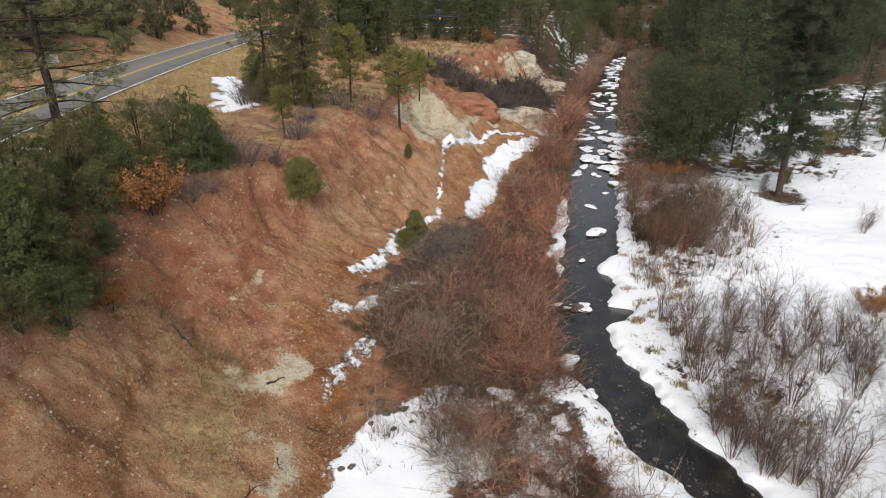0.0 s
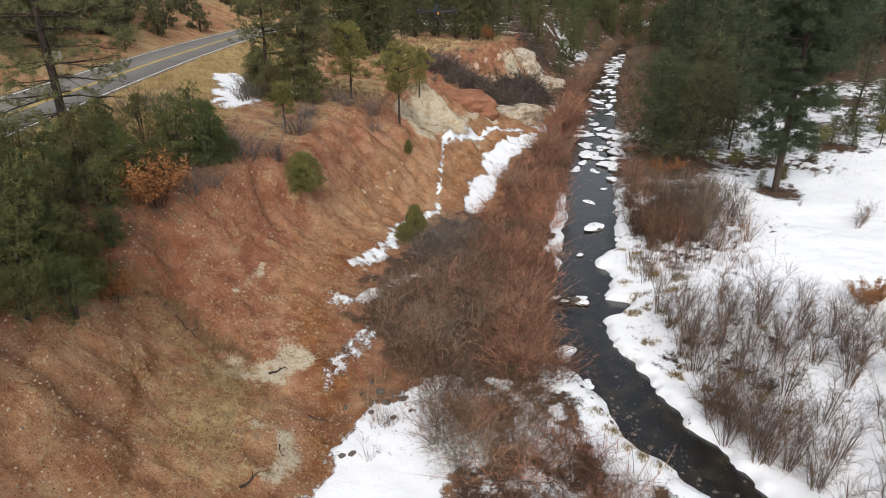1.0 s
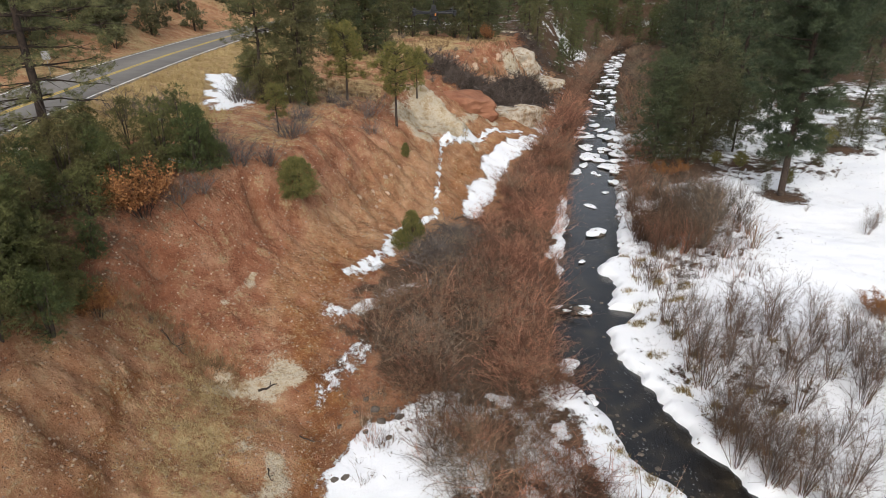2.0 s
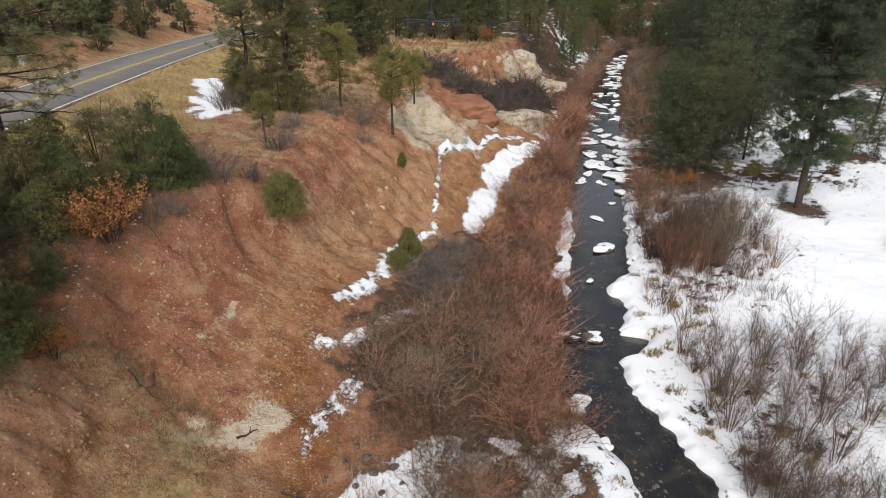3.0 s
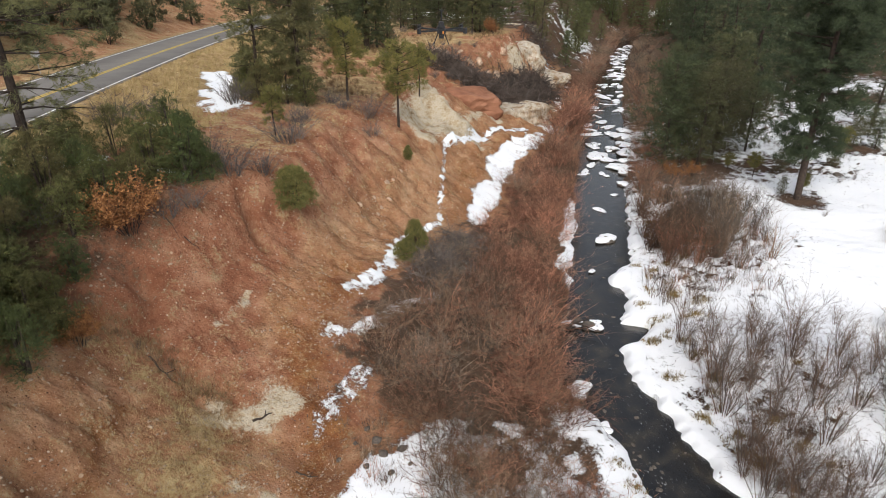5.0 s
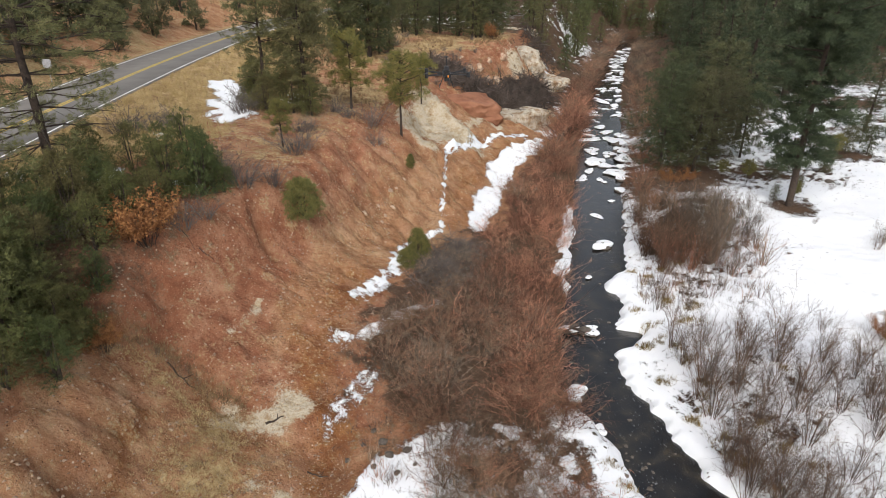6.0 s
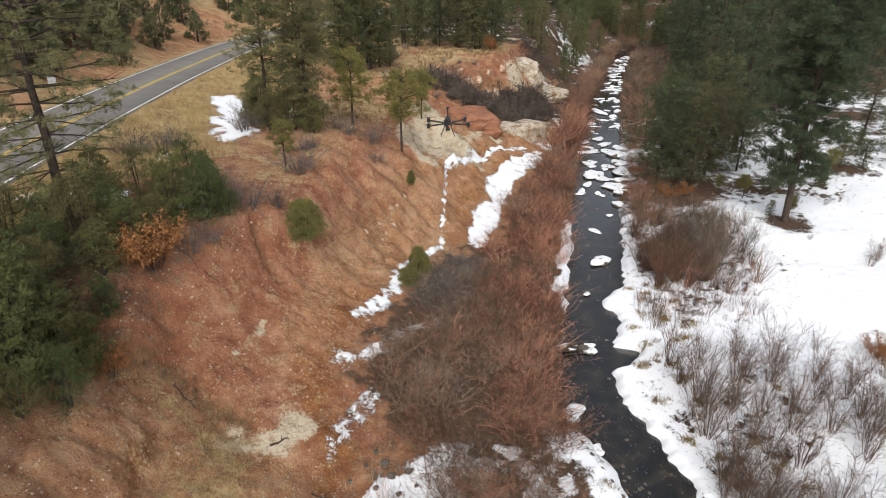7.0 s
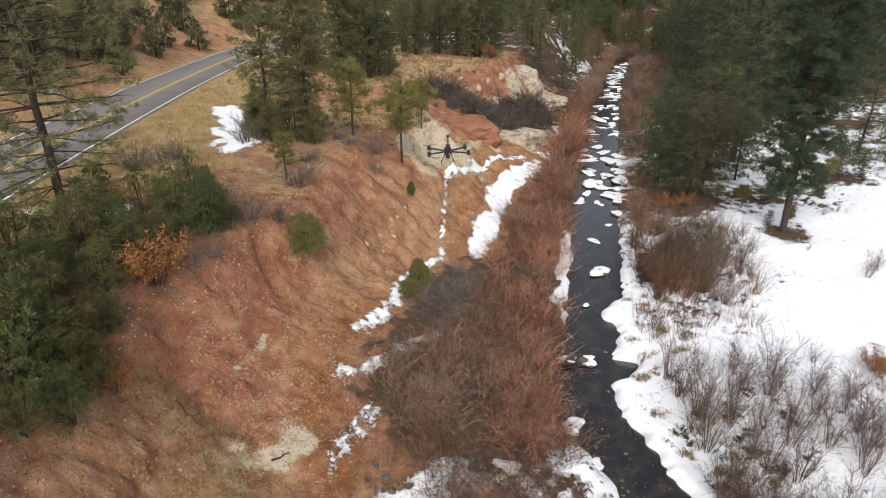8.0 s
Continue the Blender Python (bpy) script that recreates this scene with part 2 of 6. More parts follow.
def willow_material():
    """Bare willow wood, from grey over brown to rust, by the clump's own tone."""
    m, t, b = material("willow_wood", 0.85, 0.25)
    a = t.nodes.new("ShaderNodeAttribute")
    a.attribute_name = "tone"
    isl = t.nodes.new("ShaderNodeNewGeometry")
    v = coords(t)
    tone = maths(t, "ADD", a.outputs["Fac"], maths(t, "MULTIPLY", maths(t, "SUBTRACT", noise_tex(t, v, 0.5, 3), 0.5), 0.5))
    tone = maths(t, "ADD", tone, maths(t, "MULTIPLY", maths(t, "SUBTRACT", isl.outputs["Random Per Island"], 0.5), 0.25))
    col = ramp(t, tone, [(0.0, (0.17, 0.138, 0.108)), (0.25, (0.235, 0.165, 0.112)), (0.5, (0.235, 0.140, 0.090)), (0.75, (0.275, 0.130, 0.085)), (1.0, (0.36, 0.170, 0.108))])
    own = t.nodes.new("ShaderNodeAttribute")
    own.attribute_name = "paleness"
    lum = maths(t, "MULTIPLY", maths(t, "ADD", maths(t, "MULTIPLY", isl.outputs["Random Per Island"], 1.3), 0.3), own.outputs["Fac"])
    comb = t.nodes.new("ShaderNodeCombineColor")
    for k in range(3):
        t.links.new(lum, comb.inputs[k])
    t.links.new(mix(t, 1.0, col, comb.outputs[0], "MULTIPLY"), b.inputs["Base Color"])
    return m


M_WILLOW = willow_material()
M_LEAF_RUST = varied("rusty_oak_leaves", (0.17, 0.07, 0.025), (0.38, 0.175, 0.065), 2.0, 0.7, 0.0, 0.01, 0.35)
M_STRAW = varied("dry_grass", (0.31, 0.215, 0.095), (0.6, 0.46, 0.235), 0.6, 0.9, 0.0, 0.01, 0.3)
M_SEDGE = varied("olive_sedge", (0.16, 0.112, 0.035), (0.40, 0.28, 0.10), 0.8, 0.9, 0.0, 0.01, 0.3)
M_ROCK = varied("river_rock", (0.05, 0.042, 0.036), (0.17, 0.14, 0.115), 2.5, 0.8, 0.6, 0.04, 0.3)
M_PEBBLE = varied("pale_pebbles", (0.24, 0.14, 0.09), (0.52, 0.40, 0.29), 3.0, 0.9, 0.3, 0.01, 0.3)


def crag_material():
    """Pale sandstone with rusty streaks running down it and a rough face."""
    m, t, b = material("streaked_sandstone", 0.95, 0.15)
    geo = t.nodes.new("ShaderNodeNewGeometry").outputs["Position"]
    mp = node(t, "ShaderNodeMapping")
    mp.inputs["Scale"].default_value = (1.0, 1.0, 0.25)
    t.links.new(geo, mp.inputs["Vector"])
    streak, body, fine = noise_tex(t, mp.outputs[0], 1.1, 6, 0.7), noise_tex(t, geo, 0.5, 5), noise_tex(t, geo, 3.5, 7, 0.75)
    col = ramp(t, streak, [(0.36, (0.36, 0.22, 0.12)), (0.46, (0.62, 0.52, 0.39)), (0.58, (0.74, 0.68, 0.58))])
    col = mix(t, ramp(t, body, [(0.52, grey(0)), (0.66, grey(0.8))]), col, (0.40, 0.235, 0.12))
    col = mix(t, ramp(t, fine, [(0.30, grey(0.8)), (0.45, grey(0))]), col, (0.16, 0.11, 0.075))
    t.links.new(col, b.inputs["Base Color"])
    bump(t, b, fine, 1.0, 0.5)
    return m


M_CRAG = crag_material()
M_REDSTONE = varied("red_soil_knob", (0.19, 0.075, 0.042), (0.36, 0.17, 0.10), 1.2, 0.95, 1.0, 0.3, 0.1)
M_SNOW = varied("snow", (0.80, 0.82, 0.86), (0.88, 0.89, 0.9), 1.5, 0.7, 0.3, 0.03, 0.02)
M_DARK = varied("black_carbon_fibre", (0.012, 0.012, 0.013), (0.03, 0.03, 0.032), 8, 0.45, 0.1, 0.002, 0.1)
M_SILVER = varied("grey_aluminium", (0.25, 0.25, 0.26), (0.4, 0.4, 0.42), 8, 0.4, 0.1, 0.002, 0.1)
M_PACK = varied("dark_grey_plastic", (0.02, 0.02, 0.022), (0.05, 0.05, 0.055), 8, 0.5, 0.1, 0.002, 0.1)
M_ORANGE = varied("orange_plastic", (0.6, 0.2, 0.03), (0.75, 0.3, 0.05), 8, 0.4, 0.1, 0.002, 0.1)

# ---- the lie of the land ----
# creek: y, left shore, right shore
CREEK = [(-40, 30, 33), (10, 13.4, 15.6), (17.5, 10.6, 13.0), (20, 8.6, 12.1), (22.5, 7.9, 11.2), (25, 7.2, 10.6), (27.5, 6.2, 9.8), (30, 6.4, 9.8), (34, 7.1, 11.0), (36, 7.8, 11.6),
         (42, 9.1, 13.3), (48, 10.6, 14.9), (55, 11.9, 16.6), (72, 15.8, 21.1), (103, 23.9, 29.1), (129, 31.9, 36.6), (165, 45.0, 48.5), (176, 54, 57.5), (186, 72, 75.5), (400, 600, 604)]
# west bank: y, foot of the slope and its height, brink and its height
SLOPE = [(-40, -3, 0.6, -14, 9), (13, -4.6, 0.8, -15.4, 9), (18, -5.0, 0.9, -16.2, 9), (23, -5.2, 1.2, -17.5, 8.6), (27, -5.6, 2.4, -15.5, 9.0), (31, -5.0, 2.9, -12.8, 9.4),
         (35, -3.6, 2.6, -10.6, 9.0), (41, -1.2, 1.8, -9.3, 8.6), (47.5, 2.6, 1.2, -8.3, 8.4), (54, 4.2, 1.2, -7.5, 8.3), (62, 7.2, 1.2, -5.5, 7.5), (70, 11, 1.4, -5.0, 8.0),
         (85, 13.5, 1.4, 0.0, 8.6), (97, 16, 1.5, 9, 9.3), (110, 19, 2, 12, 8.5), (138, 28, 3, 22, 9), (165, 40, 3, 32, 10), (176, 49, 3, 40, 10), (400, 560, 4, 540, 14)]
ROAD = [(-38, -60), (-27.5, 25), (-28.7, 38), (-29.6, 52), (-30.3, 68), (-30.3, 88), (-29.3, 104), (-25.8, 122), (-19.5, 145), (-10, 170), (8, 198), (20, 235), (34, 290)]
ROAD_Z = 10.5
TRAIL = [(-5.2, 32.0), (-3.3, 35.7), (-3.2, 38.8), (-2.3, 41.4), (-0.4, 43.9), (-0.2, 49.5), (0.1, 58.2), (3.1, 62.6), (5.9, 67.7), (9.2, 71)]
STRIP = [(2.3, 45.8), (3.6, 51.5), (5.5, 59.8), (8.6, 66.4), (10.6, 70.5)]
FOOT = [(-5.7, 28.3), (-3.9, 29.5), (-2.4, 31.5), (-0.4, 33.3)]
# the near slope's hollow profile: share of the way to the brink, share of the rise
PROFILE_S = [0, 0.1, 0.22, 0.35, 0.45, 0.55, 0.63, 0.70, 0.78, 0.86, 0.94, 1.0]
PROFILE_H = [0, 0.08, 0.13, 0.20, 0.27, 0.36, 0.45, 0.57, 0.72, 0.84, 0.94, 1.0]
GULLY = [(-16.6, 24.6), (-14.3, 23.7), (-13.2, 24.3), (-11.8, 24.0), (-10.6, 22.9), (-9.0, 22.1), (-5.5, 21.5)]


def columns(table):
    return [np.array(c, dtype=float) for c in zip(*table)]


def shores(y):
    cy, left, right = columns(CREEK)
    wob = 0.22 * vnoise(y * 0.9, y * 0 + 3, 5) + 0.12 * vnoise(y * 2.3, y * 0 + 9, 6)
    wob2 = 0.22 * vnoise(y * 0.8, y * 0 + 31, 7) + 0.14 * vnoise(y * 2.1, y * 0 + 19, 8)
    l, r = np.interp(y, cy, left) + wob + 0.10 * vnoise(y * 4.3, y * 0 + 2, 12), np.interp(y, cy, right) + wob2 + 0.11 * vnoise(y * 4.1, y * 0 + 7, 13)
    r = r + np.interp(y, [30.7, 31.0, 31.6, 32.2, 32.7, 32.95, 33.25], [0, 0.7, 0.95, 1.2, 1.3, 1.0, 0]) - 0.4 * np.exp(-((y - 33.9) / 0.6) ** 2) - 0.35 * np.exp(-((y - 30.5) / 0.4) ** 2)
    r = r - 1.5 * np.exp(-((y - 38.8) / 1.25) ** 2)
    return l, r


def road_x(y):
    rx, ry = columns(ROAD)
    return np.interp(y, ry, rx)


def blob(x, y, cx, cy, rx, ry):
    return np.exp(-(((x - cx) / rx) ** 2 + ((y - cy) / ry) ** 2))


def height(x, y):
    """The ground's height; the creek's surface is at zero."""
    x, y = np.asarray(x, dtype=float), np.asarray(y, dtype=float)
    left, right = shores(y)
    sy, tx, tz, bx, bz = columns(SLOPE)
    rough = 0.15 + 0.85 * smooth(27, 33, y)
    wob = 0.5 * rough * fbm(x * 0 + 2.2, y * 0.25, 40, 3)
    toe_x, toe_z, brink_x, brink_z = np.interp(y, sy, tx) + wob, np.interp(y, sy, tz), np.interp(y, sy, bx) + 1.2 * rough * fbm(y * 0.22, y * 0 + 1.5, 41, 3), np.interp(y, sy, bz)
    # west side
    bench = np.clip((left - x) / np.maximum(left - toe_x, 0.5), 0, 1)
    z_bench = 0.16 + 0.22 * smooth(0.0, 0.07, bench) + (toe_z - 0.38) * bench
    s = (toe_x - x) / np.maximum(toe_x - brink_x, 1)
    face = np.clip(s, 0, 1)
    even = 0.35 * face ** 1.1 + 0.65 * (0.5 * face + 0.5 * smooth(0.0, 1.0, face))
    hollow = np.interp(face, PROFILE_S, PROFILE_H)
    near = smooth(48, 40, y)
    z_face = toe_z + (brink_z - toe_z) * (even * (1 - near) + hollow * near)
    rx = road_x(y)
    q = np.clip((brink_x - x) / np.maximum(brink_x - rx - 4.5, 1), 0, 1)
    z_plain = brink_z + (ROAD_Z - 0.25 - brink_z) * q
    west = np.where(s < 0, z_bench, np.where(s < 1, z_face, z_plain))
    rills = fbm(x * 0.22 + y * 0.05, (y - x * 0.3) * 0.75, 50, 4)
    on_face = smooth(0.02, 0.25, s) * (1 - smooth(0.95, 1.25, s))
    west = west + on_face * ((0.03 + 0.12 * smooth(30, 42, y)) * rills + (0.3 + 1.1 * smooth(33, 42, y)) * (np.abs(fbm(x * 0.3 + 0.1 * y, y * 0.3, 52, 4)) - 0.18) + 0.4 * (np.abs(fbm(x * 0.9 + 5, y * 0.9, 57, 3)) - 0.15) + (0.18 + 0.2 * smooth(33, 42, y)) * fbm(x * 1.6, y * 1.6, 51, 4))
    west = west - 0.5 * np.exp(-(line_dist(x, y, GULLY) / 1.0) ** 2) * smooth(-22, -14, x) - 1.5 * blob(x, y, -13.9, 26.9, 1.1, 1.1)
    west = west - 0.6 * np.exp(-(line_dist(x, y, [(-14.0, 26.8), (-13.4, 26.5), (-13.1, 25.9), (-13.2, 24.8)]) / 0.3) ** 2)
    warp_x, warp_y = 0.5 * fbm(x * 0.9, y * 0.9, 58, 4), 0.5 * fbm(x * 0.9 + 9, y * 0.9, 59, 4)
    for cx, cy, r, rise in ((-13.2, 19.9, 1.3, 0.5), (-12.9, 17.5, 1.4, 0.55), (-12.0, 14.6, 1.6, 0.5), (-13.6, 15.4, 1.2, 0.35), (-9.9, 24.9, 1.0, 0.3)):
        west = west + rise * smooth(1.0, 0.6, np.hypot(x - cx + warp_x, y - cy + warp_y) / r) * smooth(0.2, 0.4, s)
    crease = 0.3 - np.abs(fbm(x * 0.75 + 3, y * 0.75, 53, 4))
    west = west + 0.16 * on_face * fbm(x * 2.1 + 7, y * 2.1, 56, 3) - (0.35 + 0.55 * smooth(26, 34, y)) * on_face * np.maximum(crease - 0.14, 0) * smooth(-0.25, 0.2, fbm(x * 0.2, y * 0.2, 54, 2))
    west = west - 1.7 * np.exp(-(line_dist(x, y, [(-10.75, 33.3), (-10.4, 32.7), (-9.9, 32.2)]) / 0.3) ** 2)
    west = west + 1.1 * np.exp(-(line_dist(x, y, [(-2.4, 67.0), (-1.0, 65.2), (0.5, 64.4), (2.0, 62.8)]) / 1.1) ** 2) - 0.9 * blob(x, y, -2.2, 60.2, 1.6, 2.4) + 0.5 * np.exp(-(line_dist(x, y, [(-3.9, 60.0), (-3.5, 56.6), (-1.6, 55.8)]) / 0.9) ** 2)
    ledge = np.exp(-(line_dist(x, y, TRAIL[3:]) / 0.5) ** 2)
    west = west - 0.12 * ledge
    # the road's bed, and the cut slope beyond it
    d = rx - x
    bed = smooth(7.5, 4.2, np.abs(d))
    cut = np.maximum(d - 6.0, 0)
    hill = 0.42 * np.minimum(cut, 12) + 0.24 * np.maximum(cut - 12, 0) * (1 - 0.35 * smooth(60, 300, cut))
    hill = hill * (1 + 0.35 * fbm(x * 0.09, y * 0.09, 60, 3)) + 0.7 * smooth(0, 5, cut) * fbm(x * 0.3, y * 0.3, 61, 4)
    west = np.where(cut > 0, ROAD_Z - 0.15 + hill, west)
    west = west * (1 - bed) + (ROAD_Z - 0.06) * bed
    # east side
    e = x - right
    cy, _, plain_right = columns(CREEK)
    broad = x - np.interp(y, cy, plain_right)
    east = 0.16 + 0.2 * smooth(0.0, 0.4, e) + 1.25 * smooth(0.3, 9.0, broad) + 0.05 * np.maximum(e - 14, 0) + 0.1 * np.maximum(e - 45, 0)
    east = east + (0.16 + 0.25 * smooth(12, 30, e)) * fbm(x * 0.3, y * 0.3, 70, 4) * smooth(0.3, 3, e)
    z = np.where(x < 0.5 * (left + right), west, east)
    far = np.maximum(y - 150, 0)
    z = z + 0.10 * far * smooth(2, 60, np.maximum(left - x, x - right)) * smooth(5, 30, np.abs(x - rx)) + 0.05 * np.maximum(y - 230, 0)
    z = z + 0.07 * fbm(x * 1.7, y * 1.7, 71, 3) * (1 - bed) * smooth(0.0, 0.8, np.maximum(left - x, x - right))
    depth = np.minimum(x - left, right - x)
    return np.where(depth > -0.1, np.clip(-1.6 * depth, -0.6, 1), z)


def ground_z(x, y):
    return float(height(np.array([x]), np.array([y]))[0])


def zones(x, y):
    """How much snow, straw, litter, clay, ochre and rust-red earth the ground carries."""
    left, right = shores(y)
    sy, tx, tz, bx, bz = columns(SLOPE)
    toe_x, brink_x = np.interp(y, sy, tx), np.interp(y, sy, bx)
    rx = road_x(y)
    west = x < 0.5 * (left + right)
    s = (toe_x - x) / np.maximum(toe_x - brink_x, 1)
    e = x - right
    # snow
    woods = smooth(50, 62, y - 0.25 * (x - 20)) * 0.36 + 0.26 * smooth(74, 86, y - 0.2 * (x - 30)) * smooth(62, 40, x) + 0.4 * smooth(92, 106, y)
    snow_e = np.where(e > -0.15, 0.95 - woods + 0.25 * fbm(x * 0.15, y * 0.15, 80, 3), 0)
    snow_e = snow_e - 0.75 * blob(x, y, 29.2, 49.3, 2.6, 2.0) - 0.4 * blob(x, y, 19, 47, 5.0, 7.0) - 0.22 * blob(x, y, 15.5, 37, 2.2, 5) - 0.3 * blob(x, y, 13.4, 23.4, 1.4, 3) - 0.42 * blob(x, y, 42.5, 62, 4, 2.2) - 0.3 * blob(x, y, 34, 57.5, 5, 2.0) - 0.4 * blob(x, y, 55, 84, 5, 3) - 0.5 * blob(x, y, 24.5, 58, 6, 4)
    edge = np.interp(y, [15, 17, 19.5, 21, 22.4, 23.7, 24.2], [-5.6, -5.0, -4.0, -3.2, -2.5, -0.9, 1.0])
    low = (0.78 + 0.4 * smooth(22.4, 21.0, y) * smooth(1.0, -1.0, x)) * smooth(-0.8, 0.9, x - edge) * smooth(24.9, 23.4, y) * (left - x > 0) + 0.55 * (fbm(x * 1.1, y * 1.1, 94, 5) - 0.05) * smooth(-1.6, 0.4, x - edge) * smooth(19.5, 22.5, y + 0.6 * x) * smooth(25.4, 24.0, y)
    low = low - 0.34 * blob(x, y, 3.6, 20.5, 2.6, 3.4) - 0.7 * np.maximum(fbm(x * 1.5, y * 1.5, 99, 4), 0) * smooth(-1.5, 1.0, x)
    shore_snow = smooth(2.9, 1.5, left - x) * smooth(26.5, 25.0, y)
    shore_snow2 = smooth(1.4, 0.4, left - x) * smooth(36.5, 38.5, y) * smooth(54, 50, y)
    trail = np.maximum.reduce([smooth(0.85, 0.05, line_dist(x, y, TRAIL[:3])) * 0.66, smooth(0.5, 0.05, line_dist(x, y, TRAIL[2:5])) * 0.68, smooth(0.38, 0.02, line_dist(x, y, TRAIL[4:7])) * 0.57, smooth(0.8, 0.05, line_dist(x, y, TRAIL[6:])) * 0.72])
    torn_x, torn_y = x + 0.55 * fbm(x * 0.5, y * 0.5, 101, 4), y + 0.8 * fbm(x * 0.5 + 4, y * 0.5, 102, 4)
    strip = 0.95 * smooth(1.5, 0.4, line_dist(torn_x, torn_y, STRIP) * np.interp(y, [45, 52, 60, 70], [1.3, 0.95, 0.9, 1.0]))
    foot = smooth(1.1, 0.1, line_dist(x, y, FOOT)) * (0.58 + 0.5 * fbm(x * 2.2, y * 2.2, 98, 5))
    foot2 = smooth(1.0, 0.2, line_dist(x, y, [(-5.4, 23.2), (-4.7, 24.9), (-3.8, 26.2)])) * (0.53 + 0.5 * fbm(x * 3.0, y * 3.0, 92, 5))
    patch = 1.15 * np.exp(-(line_dist(x, y, [(-20.8, 61.0), (-18.8, 55.0), (-16.8, 49.0)]) / 1.5) ** 2)
    under = 1.0 * blob(x, y, -19.6, 34.0, 1.6, 1.0) + 0.9 * blob(x, y, -22.7, 32.3, 1.0, 0.7) + 0.8 * blob(x, y, -19.4, 42.6, 1.0, 1.2) + 0.5 * blob(x, y, -14.2, 33.5, 1.4, 0.7) + 0.7 * blob(x, y, -14, 58, 1.2, 3)
    far = 0.9 * blob(x, y, 28.5, 137, 5, 9) + 0.8 * blob(x, y, 17.5, 104, 2.5, 6) + 0.75 * blob(x, y, 12.5, 74.5, 1.6, 2.5) + 0.5 * blob(x, y, 0, 128, 12, 7) + 0.7 * blob(x, y, 16, 88, 1.6, 5)
    up = 0.2 * smooth(108, 118, y) * smooth(8, 14, x - rx)
    snow_w = np.maximum.reduce([up, low, shore_snow, shore_snow2, strip, patch, under, far])
    ragged, flecks = fbm(x * 0.8, y * 0.8, 90, 5), fbm(x * 2.6, y * 2.6, 97, 4)
    snow_w = snow_w + 1.1 * ragged * smooth(0.03, 0.3, snow_w) * smooth(1.25, 0.85, snow_w)
    snow_w = np.maximum(snow_w, trail + 0.8 * flecks * smooth(0.02, 0.3, trail))
    snow_w = np.maximum.reduce([snow_w, foot, foot2, blob(x, y, 0.6, 37.5, 1.7, 3.4) * (0.56 + 0.6 * fbm(x * 2.4, y * 2.4, 91, 5))])
    snow = np.where(west, snow_w, snow_e + 0.35 * ragged * smooth(0.3, 2.0, e) + 0.9 * (flecks - 0.1) * blob(x, y, 20.0, 42, 5.0, 8.0) + 0.75 * (flecks - 0.08) * blob(x, y, 15.5, 24.5, 5, 7) + 0.8 * (flecks - 0.12) * blob(x, y, 36, 57, 10, 5))
    # dry grass
    d = np.abs(rx - x)
    verge = smooth(2.9, 3.6, d) * smooth(1.0, 0.7, (x - rx) / np.interp(y, [30, 44], [7.5, 13.0])) * smooth(-6.5, -4.5, x - rx)
    plain = (0.24 + 1.3 * fbm(x * 0.13, y * 0.13, 95, 3) + 0.7 * fbm(x * 0.6, y * 0.6, 96, 4)) * smooth(0.95, 1.3, s) * smooth(56, 64, y) * (x > rx) + (0.3 + 0.5 * fbm(x * 0.5, y * 0.5, 88, 4)) * smooth(0.85, 1.1, s) * smooth(33, 40, y) * (x > rx)
    gully = 0.5 * np.exp(-(line_dist(x, y, [(-14.4, 23.0), (-13.5, 23.6), (-12.2, 23.0), (-10.7, 22.2), (-9.6, 21.2)]) / 0.55) ** 2) + 0.56 * blob(x, y, -9.5, 19.0, 1.9, 3.0) + 0.3 * blob(x, y, -8.0, 16.4, 1.6, 2.0)
    straw = np.where(west, np.maximum.reduce([verge, plain, gully, 0.2 + (0.24 + 0.9 * fbm(x * 0.1, y * 0.1, 93, 3)) * (x < rx - 5)]), 0.3)
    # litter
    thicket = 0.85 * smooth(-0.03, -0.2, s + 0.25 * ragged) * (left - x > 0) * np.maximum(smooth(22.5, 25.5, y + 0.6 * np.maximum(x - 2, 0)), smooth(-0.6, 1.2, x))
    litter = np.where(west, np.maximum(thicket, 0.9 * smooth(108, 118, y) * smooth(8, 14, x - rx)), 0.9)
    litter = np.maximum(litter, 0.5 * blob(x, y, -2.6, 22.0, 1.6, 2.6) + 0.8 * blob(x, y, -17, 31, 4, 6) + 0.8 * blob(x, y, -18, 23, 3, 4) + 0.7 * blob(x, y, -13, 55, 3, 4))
    # pale clay
    clay = 0.95 * np.exp(-(line_dist(x, y, [(-9.9, 22.5), (-9.0, 22.7), (-7.5, 23.2), (-6.9, 23.7)]) / 0.62) ** 2) + 0.6 * np.exp(-(line_dist(x, y, [(-7.3, 23.9), (-7.7, 25.1)]) / 0.5) ** 2) - 0.5 * blob(x, y, -8.2, 23.5, 0.5, 0.2)
    clay = clay + 0.85 * np.exp(-(line_dist(x, y, [(-7.6, 19.3), (-6.7, 19.0), (-6.2, 18.0), (-6.4, 16.8)]) / 0.5) ** 2) - 0.9 * blob(x, y, -7.1, 18.6, 0.35, 0.5)
    clay = np.maximum(clay, 0) + 1.1 * np.exp(-(line_dist(x, y, [(-9.75, 29.0), (-9.85, 28.5)]) / 0.15) ** 2) + 0.62 * np.exp(-(line_dist(x, y, [(-9.9, 28.2), (-10.2, 27.6), (-10.6, 26.6)]) / 0.1) ** 2)
